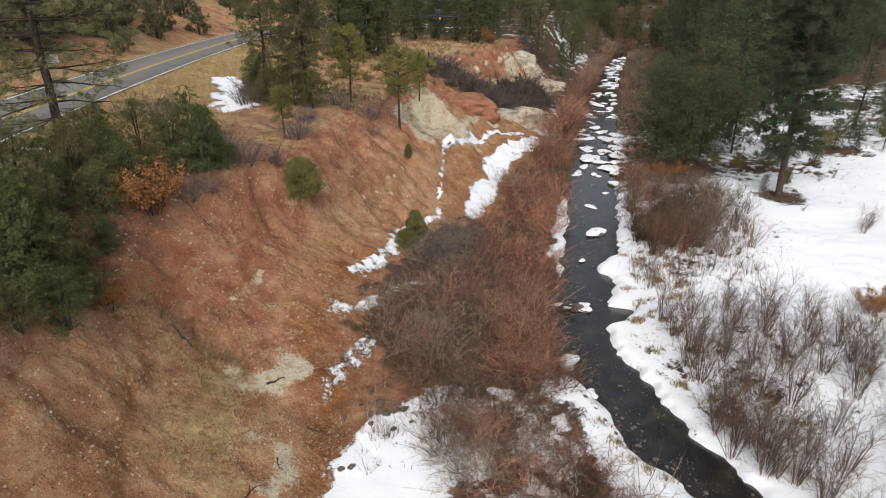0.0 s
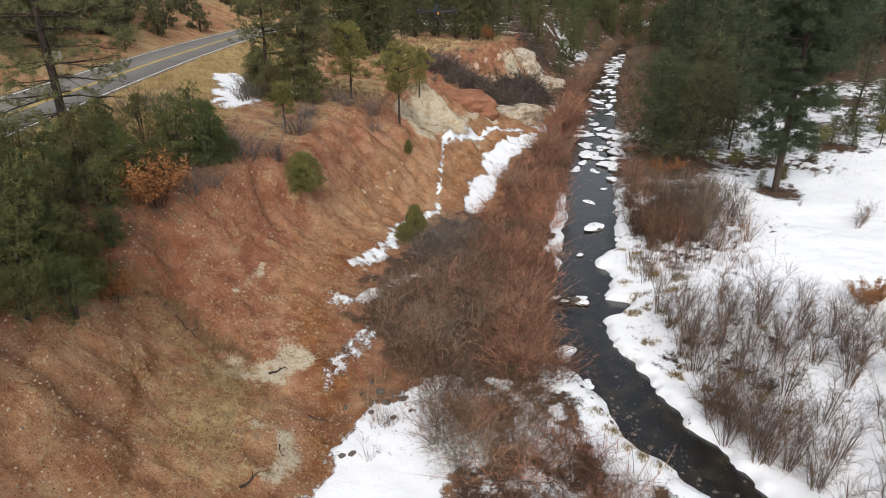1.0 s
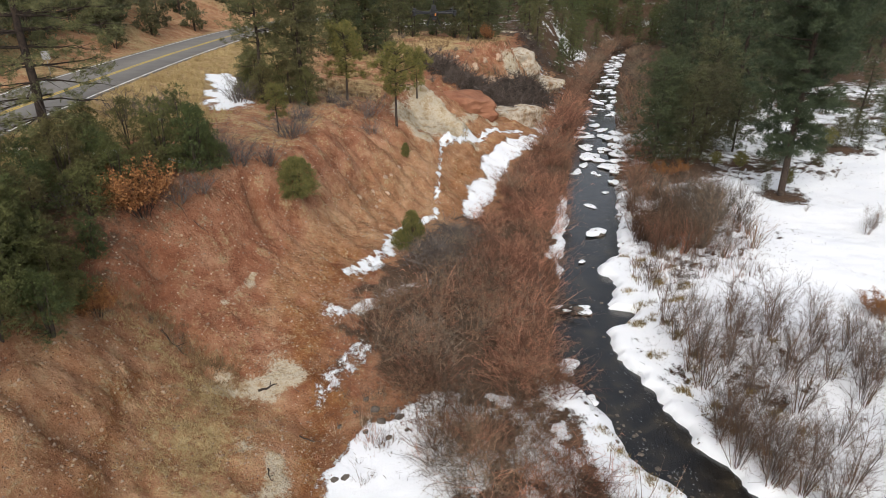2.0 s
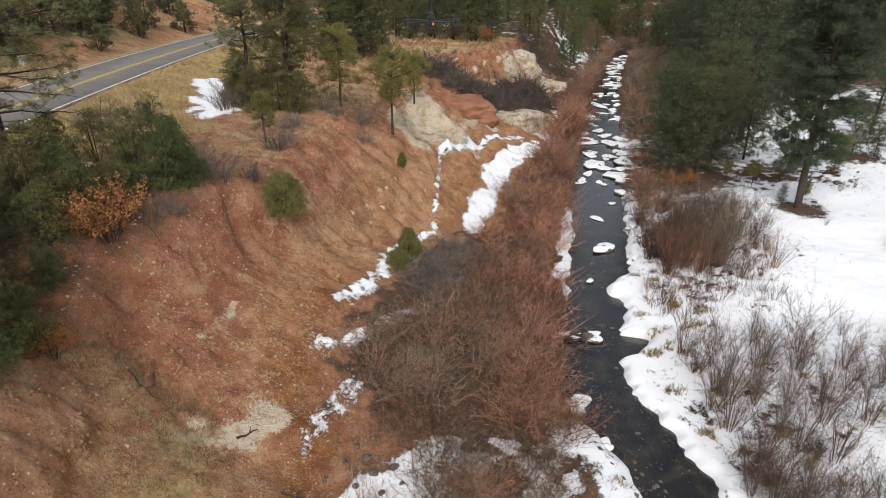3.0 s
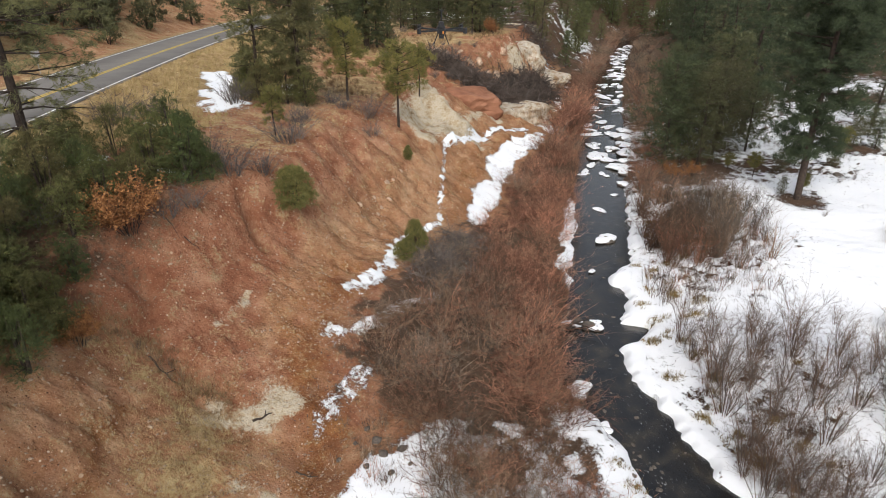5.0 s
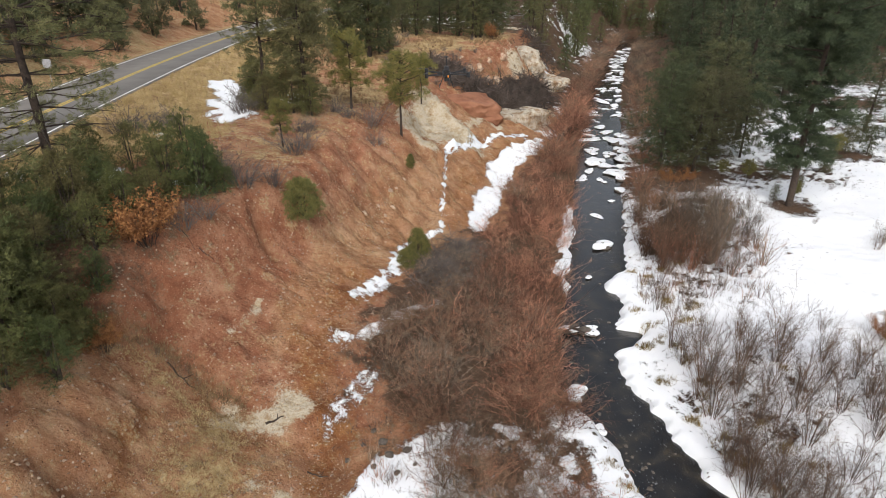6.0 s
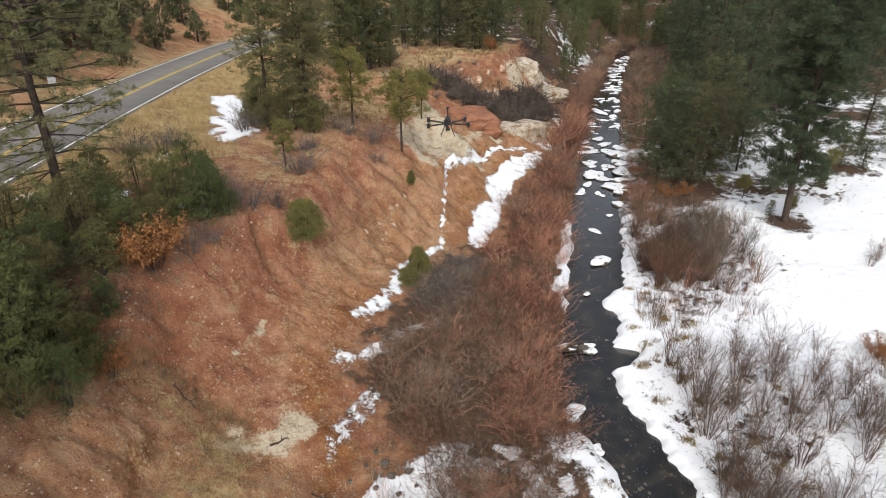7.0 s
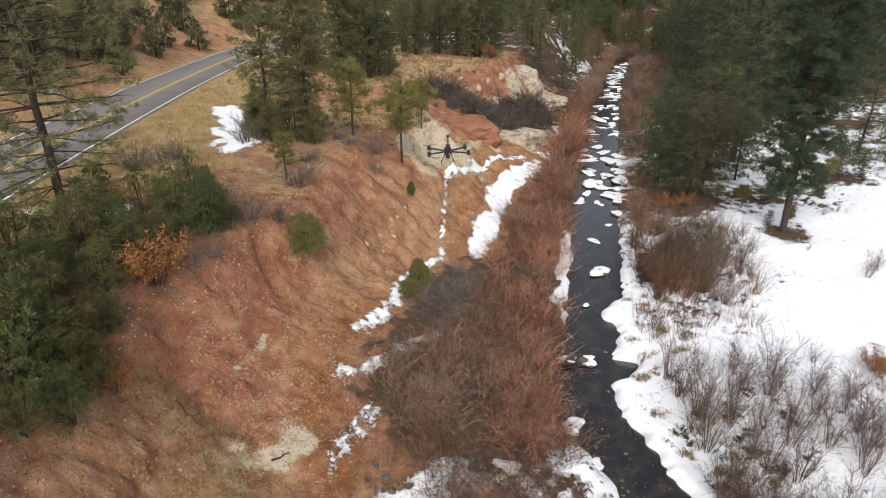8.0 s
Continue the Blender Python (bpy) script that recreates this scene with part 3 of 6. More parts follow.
    rust = 0.6 * np.exp(-(line_dist(x, y, [(-12.3, 21.0), (-11.9, 20.0), (-12.2, 19.0)]) / 0.3) ** 2) + 0.6 * np.exp(-(line_dist(x, y, [(-11.9, 18.6), (-11.5, 17.6), (-11.7, 16.4), (-11.2, 15.6), (-10.6, 14.6)]) / 0.35) ** 2) + 0.75 * np.exp(-(line_dist(x, y, [(-5.2, 33.6), (-6.2, 30.4), (-6.8, 27.0), (-6.2, 24.4)]) / 1.7) ** 2) + 0.7 * np.exp(-(line_dist(x, y, [(-5.0, 23.0), (-5.6, 20.4), (-5.2, 18.0)]) / 1.0) ** 2) + 0.55 * np.exp(-(line_dist(x, y, [(0.9, 46.0), (2.0, 54.0), (4.6, 61.5), (7.4, 66.5)]) / 2.0) ** 2)
    clay = clay + 1.3 * np.exp(-(line_dist(x, y, [(-2.6, 67.5), (-1.0, 65.2), (0.5, 64.2), (2.0, 62.4)]) / 2.0) ** 2) + 1.1 * np.exp(-(line_dist(x, y, [(-3.9, 60.5), (-3.5, 57.0), (-1.6, 56.0)]) / 0.9) ** 2) + 0.75 * blob(x, y, -2.0, 60.5, 1.9, 2.6) + 0.9 * blob(x, y, 0.4, 61.4, 1.5, 1.8) + 0.8 * blob(x, y, -2.2, 63.4, 1.3, 2.2) + 0.9 * np.exp(-(line_dist(x, y, [(2.5, 66.5), (4.6, 71.5), (6.2, 69.8)]) / 0.5) ** 2) + 1.2 * blob(x, y, 10.6, 94, 1.8, 2.4) + 0.8 * blob(x, y, 14.5, 86, 1.4, 3)
    ochre = 0.15 + 0.4 * (x < rx) + 0.3 * smooth(0.85, 1.1, s) * smooth(33, 40, y) + 0.7 * smooth(29, 40, y) * smooth(0.9, 0.4, s) + 0.6 * np.exp(-(line_dist(x, y, [(-6.2, 36.0), (-7.6, 32.0), (-8.2, 29.0), (-8.4, 27.0)]) / 1.0) ** 2) + 0.55 * smooth(27, 20, y) * smooth(0.95, 0.8, s)
    clay = clay + 0.8 * ragged * smooth(0.1, 0.4, clay)
    return dict(snow=snow, straw=straw, litter=litter, clay=np.clip(clay, 0, 1.5), ochre=np.clip(ochre, 0, 1), rust=np.clip(rust, 0, 1))


def steps(*pieces):
    """Grid lines from pieces of (start, end, step); a growth factor in place of a step is given as a negative number."""
    out = []
    for a, b, d in pieces:
        if d > 0:
            out.extend(np.arange(a, b, d))
        else:
            v, w = a, 0.5
            while v < b:
                out.append(v)
                v, w = v + w, w * -d
    return np.array(out)


def build_ground():
    """One sheet to the horizon, whose columns follow the creek's shores."""
    west = np.concatenate([-44 - steps((0.5, 900, -1.12))[::-1], steps((-44, -26, 0.5), (-26, 6.4, 0.23), (6.4, 8, 0.11))])
    east = np.concatenate([steps((11, 13, 0.1), (13, 22, 0.2), (22, 40, 0.35)), 40 + steps((0, 900, -1.12))])
    ys = np.concatenate([10 - steps((0.5, 150, -1.25))[::-1], steps((10, 30, 0.2), (30, 34, 0.1), (34, 46, 0.2), (46, 78, 0.4), (78, 130, 0.7)), 130 + steps((0, 1200, -1.08))])
    left, right = shores(ys)
    bed = np.linspace(0, 1, 12)
    gx = np.concatenate([west[None] + left[:, None] - 8, left[:, None] + (right - left)[:, None] * bed[None], east[None, 1:] + right[:, None] - 11], 1)
    xs = gx[0]
    gy = np.repeat(ys[:, None], gx.shape[1], 1)
    z = height(gx, gy)
    zn = zones(gx, gy)
    z = z + 0.08 * smooth(0.4, 0.75, zn["snow"]) * smooth(0.15, 0.7, np.maximum(left[:, None] - gx, gx - right[:, None]))
    nx, ny = len(xs), len(ys)
    idx = np.arange(nx * ny).reshape(ny, nx)
    faces = np.stack([idx[:-1, :-1], idx[:-1, 1:], idx[1:, 1:], idx[1:, :-1]], -1).reshape(-1, 4)
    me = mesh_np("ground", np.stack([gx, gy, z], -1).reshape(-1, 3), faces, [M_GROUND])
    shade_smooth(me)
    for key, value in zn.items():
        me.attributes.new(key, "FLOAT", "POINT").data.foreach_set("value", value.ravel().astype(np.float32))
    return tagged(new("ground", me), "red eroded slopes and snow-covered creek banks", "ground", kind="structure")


build_ground()


def build_water():
    ys = steps((-30, 60, 0.6), (60, 400, 3.0))
    l, r = shores(ys)
    verts = np.concatenate([np.stack([np.interp(ys, ys, l) - 0.6, ys, ys * 0], -1), np.stack([r + 0.6, ys, ys * 0], -1)])
    n = len(ys)
    i = np.arange(n - 1)
    me = mesh_np("water", verts, np.stack([i, i + n, i + n + 1, i + 1], -1), [M_WATER])
    return tagged(new("water", me), "dark shallow creek with small ripples", "creek", kind="structure")


build_water()


def ribbon(offset_a, offset_b, z, y0=-50.0, y1=285.0, gap=None):
    """A strip along the road between two offsets from its middle line."""
    ys = np.arange(y0, y1, 1.5)
    xs = road_x(ys)
    k = np.ones(9) / 9
    xs = np.convolve(np.pad(xs, 4, mode="edge"), k, mode="valid")
    dx, dy = np.gradient(xs), np.gradient(ys)
    nx, ny = dy / np.hypot(dx, dy), -dx / np.hypot(dx, dy)
    edges = [np.stack([xs + nx * o, ys + ny * o, 0 * ys + zz], -1) for o, zz in ((offset_a, z - 0.08), (offset_a, z), (offset_b, z), (offset_b, z - 0.08))]
    n = len(ys)
    i = np.arange(n - 1)
    faces = np.concatenate([np.stack([i + k * n, i + (k + 1) * n, i + (k + 1) * n + 1, i + k * n + 1], -1) for k in range(3)])
    return np.concatenate(edges), faces


def build_road():
    road = tagged(new("road", mesh_np("road", *ribbon(-4.2, 3.55, ROAD_Z + 0.04), [M_ASPHALT])), "worn grey two-lane asphalt road", "road", kind="structure")
    for a, name, mat in ((-3.95, "edge_line", M_WHITE_PAINT), (3.13, "edge_line", M_WHITE_PAINT), (-0.2, "centre_line", M_YELLOW_PAINT), (0.09, "centre_line", M_YELLOW_PAINT)):
        part(name, ribbon(a, a + 0.15, ROAD_Z + 0.046), mat, road)


build_road()


# ---- plants ----
M_TWIG_DARK = varied("dark_dead_wood", (0.035, 0.027, 0.022), (0.17, 0.13, 0.108), 1.0, 0.9, 0.3, 0.01, 0.4)

def unit(v):
    return v / np.maximum(np.linalg.norm(v, axis=-1, keepdims=True), 1e-9)


def frame_of(d):
    """Two directions across each given one."""
    ref = np.where(np.abs(d[:, 2:3]) > 0.9, np.array([[1.0, 0, 0]]), np.array([[0, 0, 1.0]]))
    u = unit(np.cross(d, ref))
    return u, np.cross(d, u)


def cones(base, tip, radius):
    """Three-sided tapered twigs."""
    n = len(base)
    d = unit(tip - base)
    u, w = frame_of(d)
    radius = np.broadcast_to(np.asarray(radius, dtype=float), (n,))[:, None]
    ring = [base + radius * (u * math.cos(a) + w * math.sin(a)) for a in (0, 2.1, 4.2)]
    verts = np.stack(ring + [tip], 1).reshape(-1, 3)
    i = np.arange(n)[:, None] * 4
    faces = np.concatenate([i + np.array([[a, b, 3]]) for a, b in ((0, 1), (1, 2), (2, 0))])
    return verts, faces


def bent_stems(base, mid, tip, radius):
    """Three-sided stems with one bend."""
    n = len(base)
    u, w = frame_of(unit(tip - base))
    radius = np.broadcast_to(np.asarray(radius, dtype=float), (n,))[:, None]
    low = [base + radius * (u * math.cos(a) + w * math.sin(a)) for a in (0, 2.1, 4.2)]
    high = [mid + 0.65 * radius * (u * math.cos(a) + w * math.sin(a)) for a in (0, 2.1, 4.2)]
    verts = np.stack(low + high + [tip], 1).reshape(-1, 3)
    i = np.arange(n)[:, None] * 7
    tri = []
    for a, b in ((0, 1), (1, 2), (2, 0)):
        tri += [(a, b, b + 3), (a, b + 3, a + 3), (a + 3, b + 3, 6)]
    return verts, np.concatenate([i + np.array([c]) for c in tri])


def tube(points, radii, sides=7):
    """A tapered tube through points, closed at its end."""
    pts = np.asarray(points, dtype=float)
    d = unit(np.gradient(pts, axis=0))
    u, w = frame_of(d)
    ang = np.arange(sides) * 2 * math.pi / sides
    rings = pts[:, None] + np.asarray(radii)[:, None, None] * (u[:, None] * np.cos(ang)[None, :, None] + w[:, None] * np.sin(ang)[None, :, None])
    verts = np.concatenate([rings.reshape(-1, 3), pts[-1:] + d[-1:] * radii[-1]])
    faces = []
    for k in range(len(pts) - 1):
        for j in range(sides):
            a, b = k * sides + j, k * sides + (j + 1) % sides
            faces += [(a, b, b + sides), (a, b + sides, a + sides)]
    last, top = (len(pts) - 1) * sides, len(verts) - 1
    faces += [(last + j, last + (j + 1) % sides, top) for j in range(sides)]
    return verts, np.array(faces)


def sprays(rng, centres, dirs, count, length, width, lean=0.6, scatter=0.08):
    """Needle sprays: slim three-cornered blades round each centre."""
    n = len(centres)
    c = np.repeat(centres, count, 0) + rng.normal(0, scatter, (n * count, 3))
    d = unit(np.repeat(dirs, count, 0) * lean + rng.normal(0, 1, (n * count, 3)) * 0.6)
    u, w = frame_of(d)
    a = rng.uniform(0, 6.28, (n * count, 1))
    side = (u * np.cos(a) + w * np.sin(a)) * width * rng.uniform(0.7, 1.3, (n * count, 1)) * 0.5
    tip = c + d * length * rng.uniform(0.6, 1.25, (n * count, 1))
    verts = np.stack([c - side, c + side, tip], 1).reshape(-1, 3)
    return verts, np.arange(3 * n * count).reshape(-1, 3)


def conifer(seed, tall, first, reach, limbs, tufts, blades, length, width, shape="pine", lift=0.15, girth=0.016, twiggy=True):
    """Trunk, limbs and crown of an upright conifer, as arrays."""
    rng = np.random.default_rng(seed)
    h = np.linspace(0, 1, 8)
    sway = np.cumsum(rng.normal(0, 0.012 * tall, (8, 2)), 0) * h[:, None]
    spine = np.column_stack([sway, h * tall])
    spine[0, 2] = -0.3
    trunk = tube(spine, tall * girth * (1.02 - h) ** 0.8 + 0.015, 8)
    wood, centres, dirs, hearts = [], [], [], []
    for k in range(limbs):
        level = (k + rng.uniform(0, 1)) / limbs
        if shape == "pine":
            level = (k // 5 * 5 + 1.4 * rng.uniform(0, 1)) / limbs
        f = first + (1 - first) * level ** 0.9
        g = (f - first) / (1 - first)
        if shape == "fir":
            r = reach * (1 - g) ** 0.85 + 0.12
        elif shape == "round":
            r = reach * math.sqrt(max(1 - (1.55 * g - 0.6) ** 2, 0.06))
        else:
            r = reach * (0.55 + 0.6 * g if g < 0.45 else 0.82 * math.sqrt(max(1 - ((g - 0.45) / 0.58) ** 2, 0.03)))
        r *= rng.uniform(0.5, 1.15)
        a = k * 2.4 + rng.uniform(-0.5, 0.5)
        root = np.array([np.interp(f, h, spine[:, 0]), np.interp(f, h, spine[:, 1]), f * tall])
        out = np.array([math.cos(a), math.sin(a), 0])
        rise = (lift + 0.55 * (g - 0.35)) if shape != "fir" else (-0.25 + 0.5 * g)
        across = np.array([-out[1], out[0], 0])
        mid = root + out * r * 0.5 + np.array([0, 0, r * rise * 0.35]) + across * rng.normal(0, 0.05 * r)
        tip = root + out * r + np.array([0, 0, r * rise]) + rng.normal(0, 0.05 * r, 3)

        def along_limb(q):
            q = np.asarray(q, dtype=float)[:, None]
            return (1 - q) ** 2 * root + 2 * q * (1 - q) * mid + q ** 2 * tip

        if twiggy:
            kinks = along_limb(np.linspace(0, 1, 7)) + np.linspace(0, 1, 7)[:, None] * rng.normal(0, 0.022 * r, (7, 3))
            wood.append(tube(kinks, np.linspace(0.014 + 0.010 * r, 0.006, 7), 4))
        elif k % 3 == 0:
            wood.append(tube([root, mid, tip], [0.012 + 0.018 * r, 0.008 + 0.011 * r, 0.006], 3))
        m = max(2, int(tufts * r / reach + 0.5))
        pads = max(2, int(2.0 + 1.3 * r))
        q = rng.uniform(0.3 if twiggy else 0.15, 1.03, pads) ** 0.8
        heart = along_limb(q) + across * (rng.normal(0, 0.26, pads) * r * q)[:, None] + np.array([0, 0, 0.06 * r]) * rng.normal(0, 1, (pads, 1))
        pick = rng.integers(0, pads, m)
        along = heart[pick]
        spread = rng.normal(0, 1, (m, 3)) * np.array([0.13, 0.13, 0.10 if shape == "round" else 0.055]) * (0.75 + 0.55 * r ** 0.5)
        centres.append(along + spread)
        dirs.append(unit(np.tile(out + np.array([0, 0, 0.45]), (m, 1)) + rng.normal(0, 0.4, (m, 3))))
        if not twiggy:
            hearts.append(root + (tip - root) * rng.uniform(0.15, 0.6, (2, 1)))
        if twiggy:
            wood.append(cones(along_limb(np.clip(q - 0.25, 0.05, 1)), heart, 0.010 + 0.002 * r))
            wood.append(cones(along, along + spread, 0.006))
    top = np.array([[spine[-1, 0], spine[-1, 1], tall]]) + rng.normal(0, 0.12, (6, 3))
    centres.append(top)
    dirs.append(np.tile([[0, 0, 1.0]], (6, 1)))
    crown = sprays(rng, np.concatenate(centres), np.concatenate(dirs), blades, length, width, 0.7, length * 0.28)
    if hearts:
        inner = np.concatenate(hearts)
        crown = join([crown, sprays(rng, inner, np.tile([[0, 0, 0.3]], (len(inner), 1)), 3, length * 1.3, width * 3.2, 0.6, length * 0.3)])
    return trunk, join(wood), crown


def bush_crown(seed, tall, wide, clumps, tufts, blades, length, width, trunks=3, limbs=99, core=False):
    """A many-stemmed juniper or pinon: trunks, limbs and a lumpy crown of clumps."""
    rng = np.random.default_rng(seed)
    stems, wood, centres, dirs = [], [], [], []
    for k in range(trunks):
        a = 6.28 * k / trunks + rng.uniform(0, 1)
        lean = wide * rng.uniform(0.08, 0.25) * np.array([math.cos(a), math.sin(a), 0])
        stems.append(tube([np.array([0, 0, -0.25]) + lean * 0.2, lean * 0.6 + [0, 0, tall * 0.35], lean + [0, 0, tall * 0.8]], [0.05 + 0.018 * tall, 0.03 + 0.01 * tall, 0.02], 6))
    for k in range(clumps):
        u = rng.uniform(0.0, 1.0)
        a = rng.uniform(0, 6.28)
        f = 0.04 + 0.90 * u
        r = wide * 0.5 * math.sqrt(max(1 - (1.5 * u - 0.45) ** 2, 0.05)) * rng.uniform(0.08, 1.0) ** 0.6
        c = np.array([math.cos(a) * r, math.sin(a) * r, f * tall])
        size = (0.10 + 0.07 * wide) * rng.uniform(0.6, 1.4)
        if k < limbs:
            wood.append(tube([[0, 0, tall * 0.3 * f], c * [0.5, 0.5, 0.75], c], [0.03, 0.02, 0.01], 4))
        d = unit(rng.normal(0, 1, (tufts, 3)) + np.array([0, 0, 0.45]))
        centres.append(c + d * size * rng.uniform(0.5, 1.05, (tufts, 1)) * [1.15, 1.15, 0.85])
        dirs.append(unit(d + [0, 0, 0.5]))
    crown = sprays(rng, np.concatenate(centres), np.concatenate(dirs), blades, length, width, 0.8, length * 0.2)
    if core:
        mids = np.array([c.mean(0) for c in centres])
        crown = join([crown, sprays(rng, mids, unit(rng.normal(0, 1, mids.shape)), 20, 0.12 * wide, 0.035 * wide, 0.2, 0.06 * wide)])
    return join(stems), join(wood), crown


def shrub(seed, stems, tall, spread, twigs, radius, base=0.25, curve=0.3, wild=0.1):
    """A bare shrub: stems fanning out of the ground, with twigs."""
    rng = np.random.default_rng(seed)
    a, q = rng.uniform(0, 6.28, stems), np.sqrt(rng.uniform(0, 1, stems))
    out = np.column_stack([np.cos(a), np.sin(a), 0 * a])
    foot = out * (q * base * spread)[:, None] + np.array([0, 0, -0.1])
    rise = tall * rng.uniform(0.55, 1.05, stems)
    tip = foot + out * (q * spread * rng.uniform(0.5, 1.1, stems))[:, None] + np.column_stack([0 * a, 0 * a, rise]) + rng.normal(0, wild * spread, (stems, 3)) * [1, 1, 0.3]
    mid = foot + (tip - foot) * np.array([0.5 - curve * 0.35, 0.5 - curve * 0.35, 0.55]) + rng.normal(0, (0.03 + 0.4 * wild) * spread, (stems, 3)) * [1, 1, 0.4]
    chunks = [bent_stems(foot, mid, tip, radius * rng.uniform(0.7, 1.3, stems))]
    for k in range(twigs):
        s = rng.uniform(0.15, 0.97, (stems, 1))
        start = np.where(s < 0.5, foot + (mid - foot) * 2 * s, mid + (tip - mid) * (2 * s - 1))
        way = unit((tip - mid) + rng.normal(0, 0.4 + 1.9 * wild, (stems, 3)) * np.linalg.norm(tip - mid, axis=1, keepdims=True))
        end = start + way * tall * rng.uniform(0.1, 0.28, (stems, 1))
        chunks.append(cones(start, end, radius * 0.5))
    return join(chunks)


def plant(name, pieces, at, label, category, group=""):
    """One plant: an Empty at its base that holds its parts (name, arrays, material)."""
    base = tagged(new(name), label, category, group)
    for pname, arrays, mat in pieces:
        part(pname, arrays, mat, base)
    base.matrix_basis = at
    return base


def stand(x, y, scale=1.0, turn=None, sink=0.0, rng=random):
    """A pose on the ground with a turn and a size."""
    turn = rng.uniform(0, 360) if turn is None else turn
    return pose(x, y, ground_z(x, y) - sink, 0, 0, turn) @ Matrix.Scale(scale, 4)


def grow(variants, places):
    """Places copies of variants: each place is x, y, height; a variant is (thing, height)."""
    for k, (x, y, tall) in enumerate(places):
        thing, h = variants[k % len(variants)]
        copy_thing(thing, stand(x, y, tall / h))


def family(name, recipes, mat, label, category, group, first):
    """Builds one tree for each recipe, the first ones at the given places; returns them with their heights."""
    out = []
    for recipe, (x, y, tall) in zip(recipes, first):
        maker, args, h = recipe
        trunk, wood, crown = maker(**args)
        at = stand(x, y, tall / h)
        out.append((plant(name, [("trunk", join([trunk, wood]), M_BARK), ("crown", crown, mat)], at, label, category, group), h))
    return out


random.seed(11)
OLD_PINE = [(conifer, dict(seed=7, tall=15, first=0.16, reach=5.6, limbs=90, tufts=44, blades=22, length=0.22, width=0.026, lift=0.02, girth=0.0145), 15)]
PINE = [(conifer, dict(seed=s, tall=12, first=f, reach=r, limbs=110, tufts=32, blades=12, length=0.26, width=0.042, twiggy=False), 12) for s, f, r in ((1, 0.07, 3.3), (2, 0.12, 3.0), (3, 0.05, 3.6))]
YOUNG = [(conifer, dict(seed=s, tall=6.5, first=f, reach=1.9, limbs=46, tufts=44, blades=14, length=0.2, width=0.03, shape="round", lift=0.3), 6.5) for s, f in ((11, 0.42), (12, 0.3))]
PINON = [(bush_crown, dict(seed=s, tall=4.4, wide=w, clumps=112, tufts=18, blades=9, length=0.14, width=0.023, trunks=2, limbs=12), 4.4) for s, w in ((21, 3.2), (22, 2.8), (23, 3.6))]
OPEN_PINON = [(bush_crown, dict(seed=s, tall=5, wide=w, clumps=84, tufts=18, blades=10, length=0.14, width=0.021, trunks=1, limbs=12), 5) for s, w in ((26, 2.9), (27, 2.4))]
FAR_PINON = [(bush_crown, dict(seed=s, tall=4.0, wide=w, clumps=40, tufts=14, blades=6, length=0.19, width=0.06, trunks=2, limbs=6, core=True), 4.0) for s, w in ((24, 4.0), (25, 3.4))]
JUNIPER = [(bush_crown, dict(seed=s, tall=2.3, wide=2.5, clumps=120, tufts=30, blades=8, length=0.12, width=0.03, limbs=10), 2.3) for s in (31, 32)]
FIR = [(conifer, dict(seed=s, tall=18, first=0.14, reach=r, limbs=90, tufts=20, blades=9, length=0.36, width=0.058, shape=sh, twiggy=False), 18) for s, r, sh in ((41, 3.0, "fir"), (42, 3.8, "pine"), (43, 3.3, "fir"))]
BIG_FIR = [(conifer, dict(seed=44, tall=23, first=0.17, reach=5.2, limbs=170, tufts=84, blades=17, length=0.32, width=0.04, shape="pine", girth=0.012, twiggy=False), 23)]
ROUND = [(conifer, dict(seed=s, tall=10, first=0.08, reach=3.2, limbs=90, tufts=24, blades=11, length=0.27, width=0.042, shape="round", twiggy=False), 10) for s in (51, 52)]
WOODLAND = [(conifer, dict(seed=s, tall=17, first=0.08, reach=3.3, limbs=80, tufts=18, blades=9, length=0.36, width=0.06, shape=sh, twiggy=False), 17) for s, sh in ((66, "round"), (67, "fir"), (68, "pine"))]
FAR_PINE = [(conifer, dict(seed=s, tall=11, first=0.03, reach=3.0, limbs=60, tufts=12, blades=5, length=0.38, width=0.11, shape=sh, twiggy=False), 11) for s, sh in ((64, "pine"), (65, "round"))]

old = family("ponderosa_pine", OLD_PINE, M_NEEDLE_OLD, "old ponderosa pine with crooked dark limbs and sparse needles", "pine tree", "pines on the west bank", [(-19.5, 30.4, 15.5)])
pines = family("ponderosa_pine", PINE, M_NEEDLE_PINE, "tall dark green ponderosa pine on the red bank", "pine tree", "pines on the west bank", [(-11.9, 54.0, 12.0), (-13.4, 58.5, 11.5), (-15.0, 52.6, 10.5)])
grow(pines, [(-12.8, 80.0, 11.5), (-9.8, 82.0, 13.5), (-17.5, 86, 11), (-8.6, 84, 9.0), (-19.0, 90.0, 9.5), (-4.0, 112, 9), (-7.4, 85.5, 7.0)])
young = family("young_pine", YOUNG, M_NEEDLE_YOUNG, "slender young pine with thin yellowish-green needles", "pine tree", "young pines", [(-3.9, 54.0, 6.6), (-8.5, 56.5, 6.4)])
grow(young, [(-2.5, 64.5, 4.8), (-11.3, 42.6, 3.2)])
pinons = family("pinon_pine", PINON, M_NEEDLE_PINON, "bushy green pinon pine on the brink of the slope", "pine tree", "pinons on the brink", [(-12.9, 31.9, 3.6), (-14.4, 31.4, 3.9), (-17.6, 30.6, 3.0)])
openers = family("pinon_pine", OPEN_PINON, M_NEEDLE_PINON, "upright open-crowned green pinon pine", "pine tree", "pinons on the brink", [(-16.2, 31.8, 3.8), (-13.8, 33.0, 4.6)])
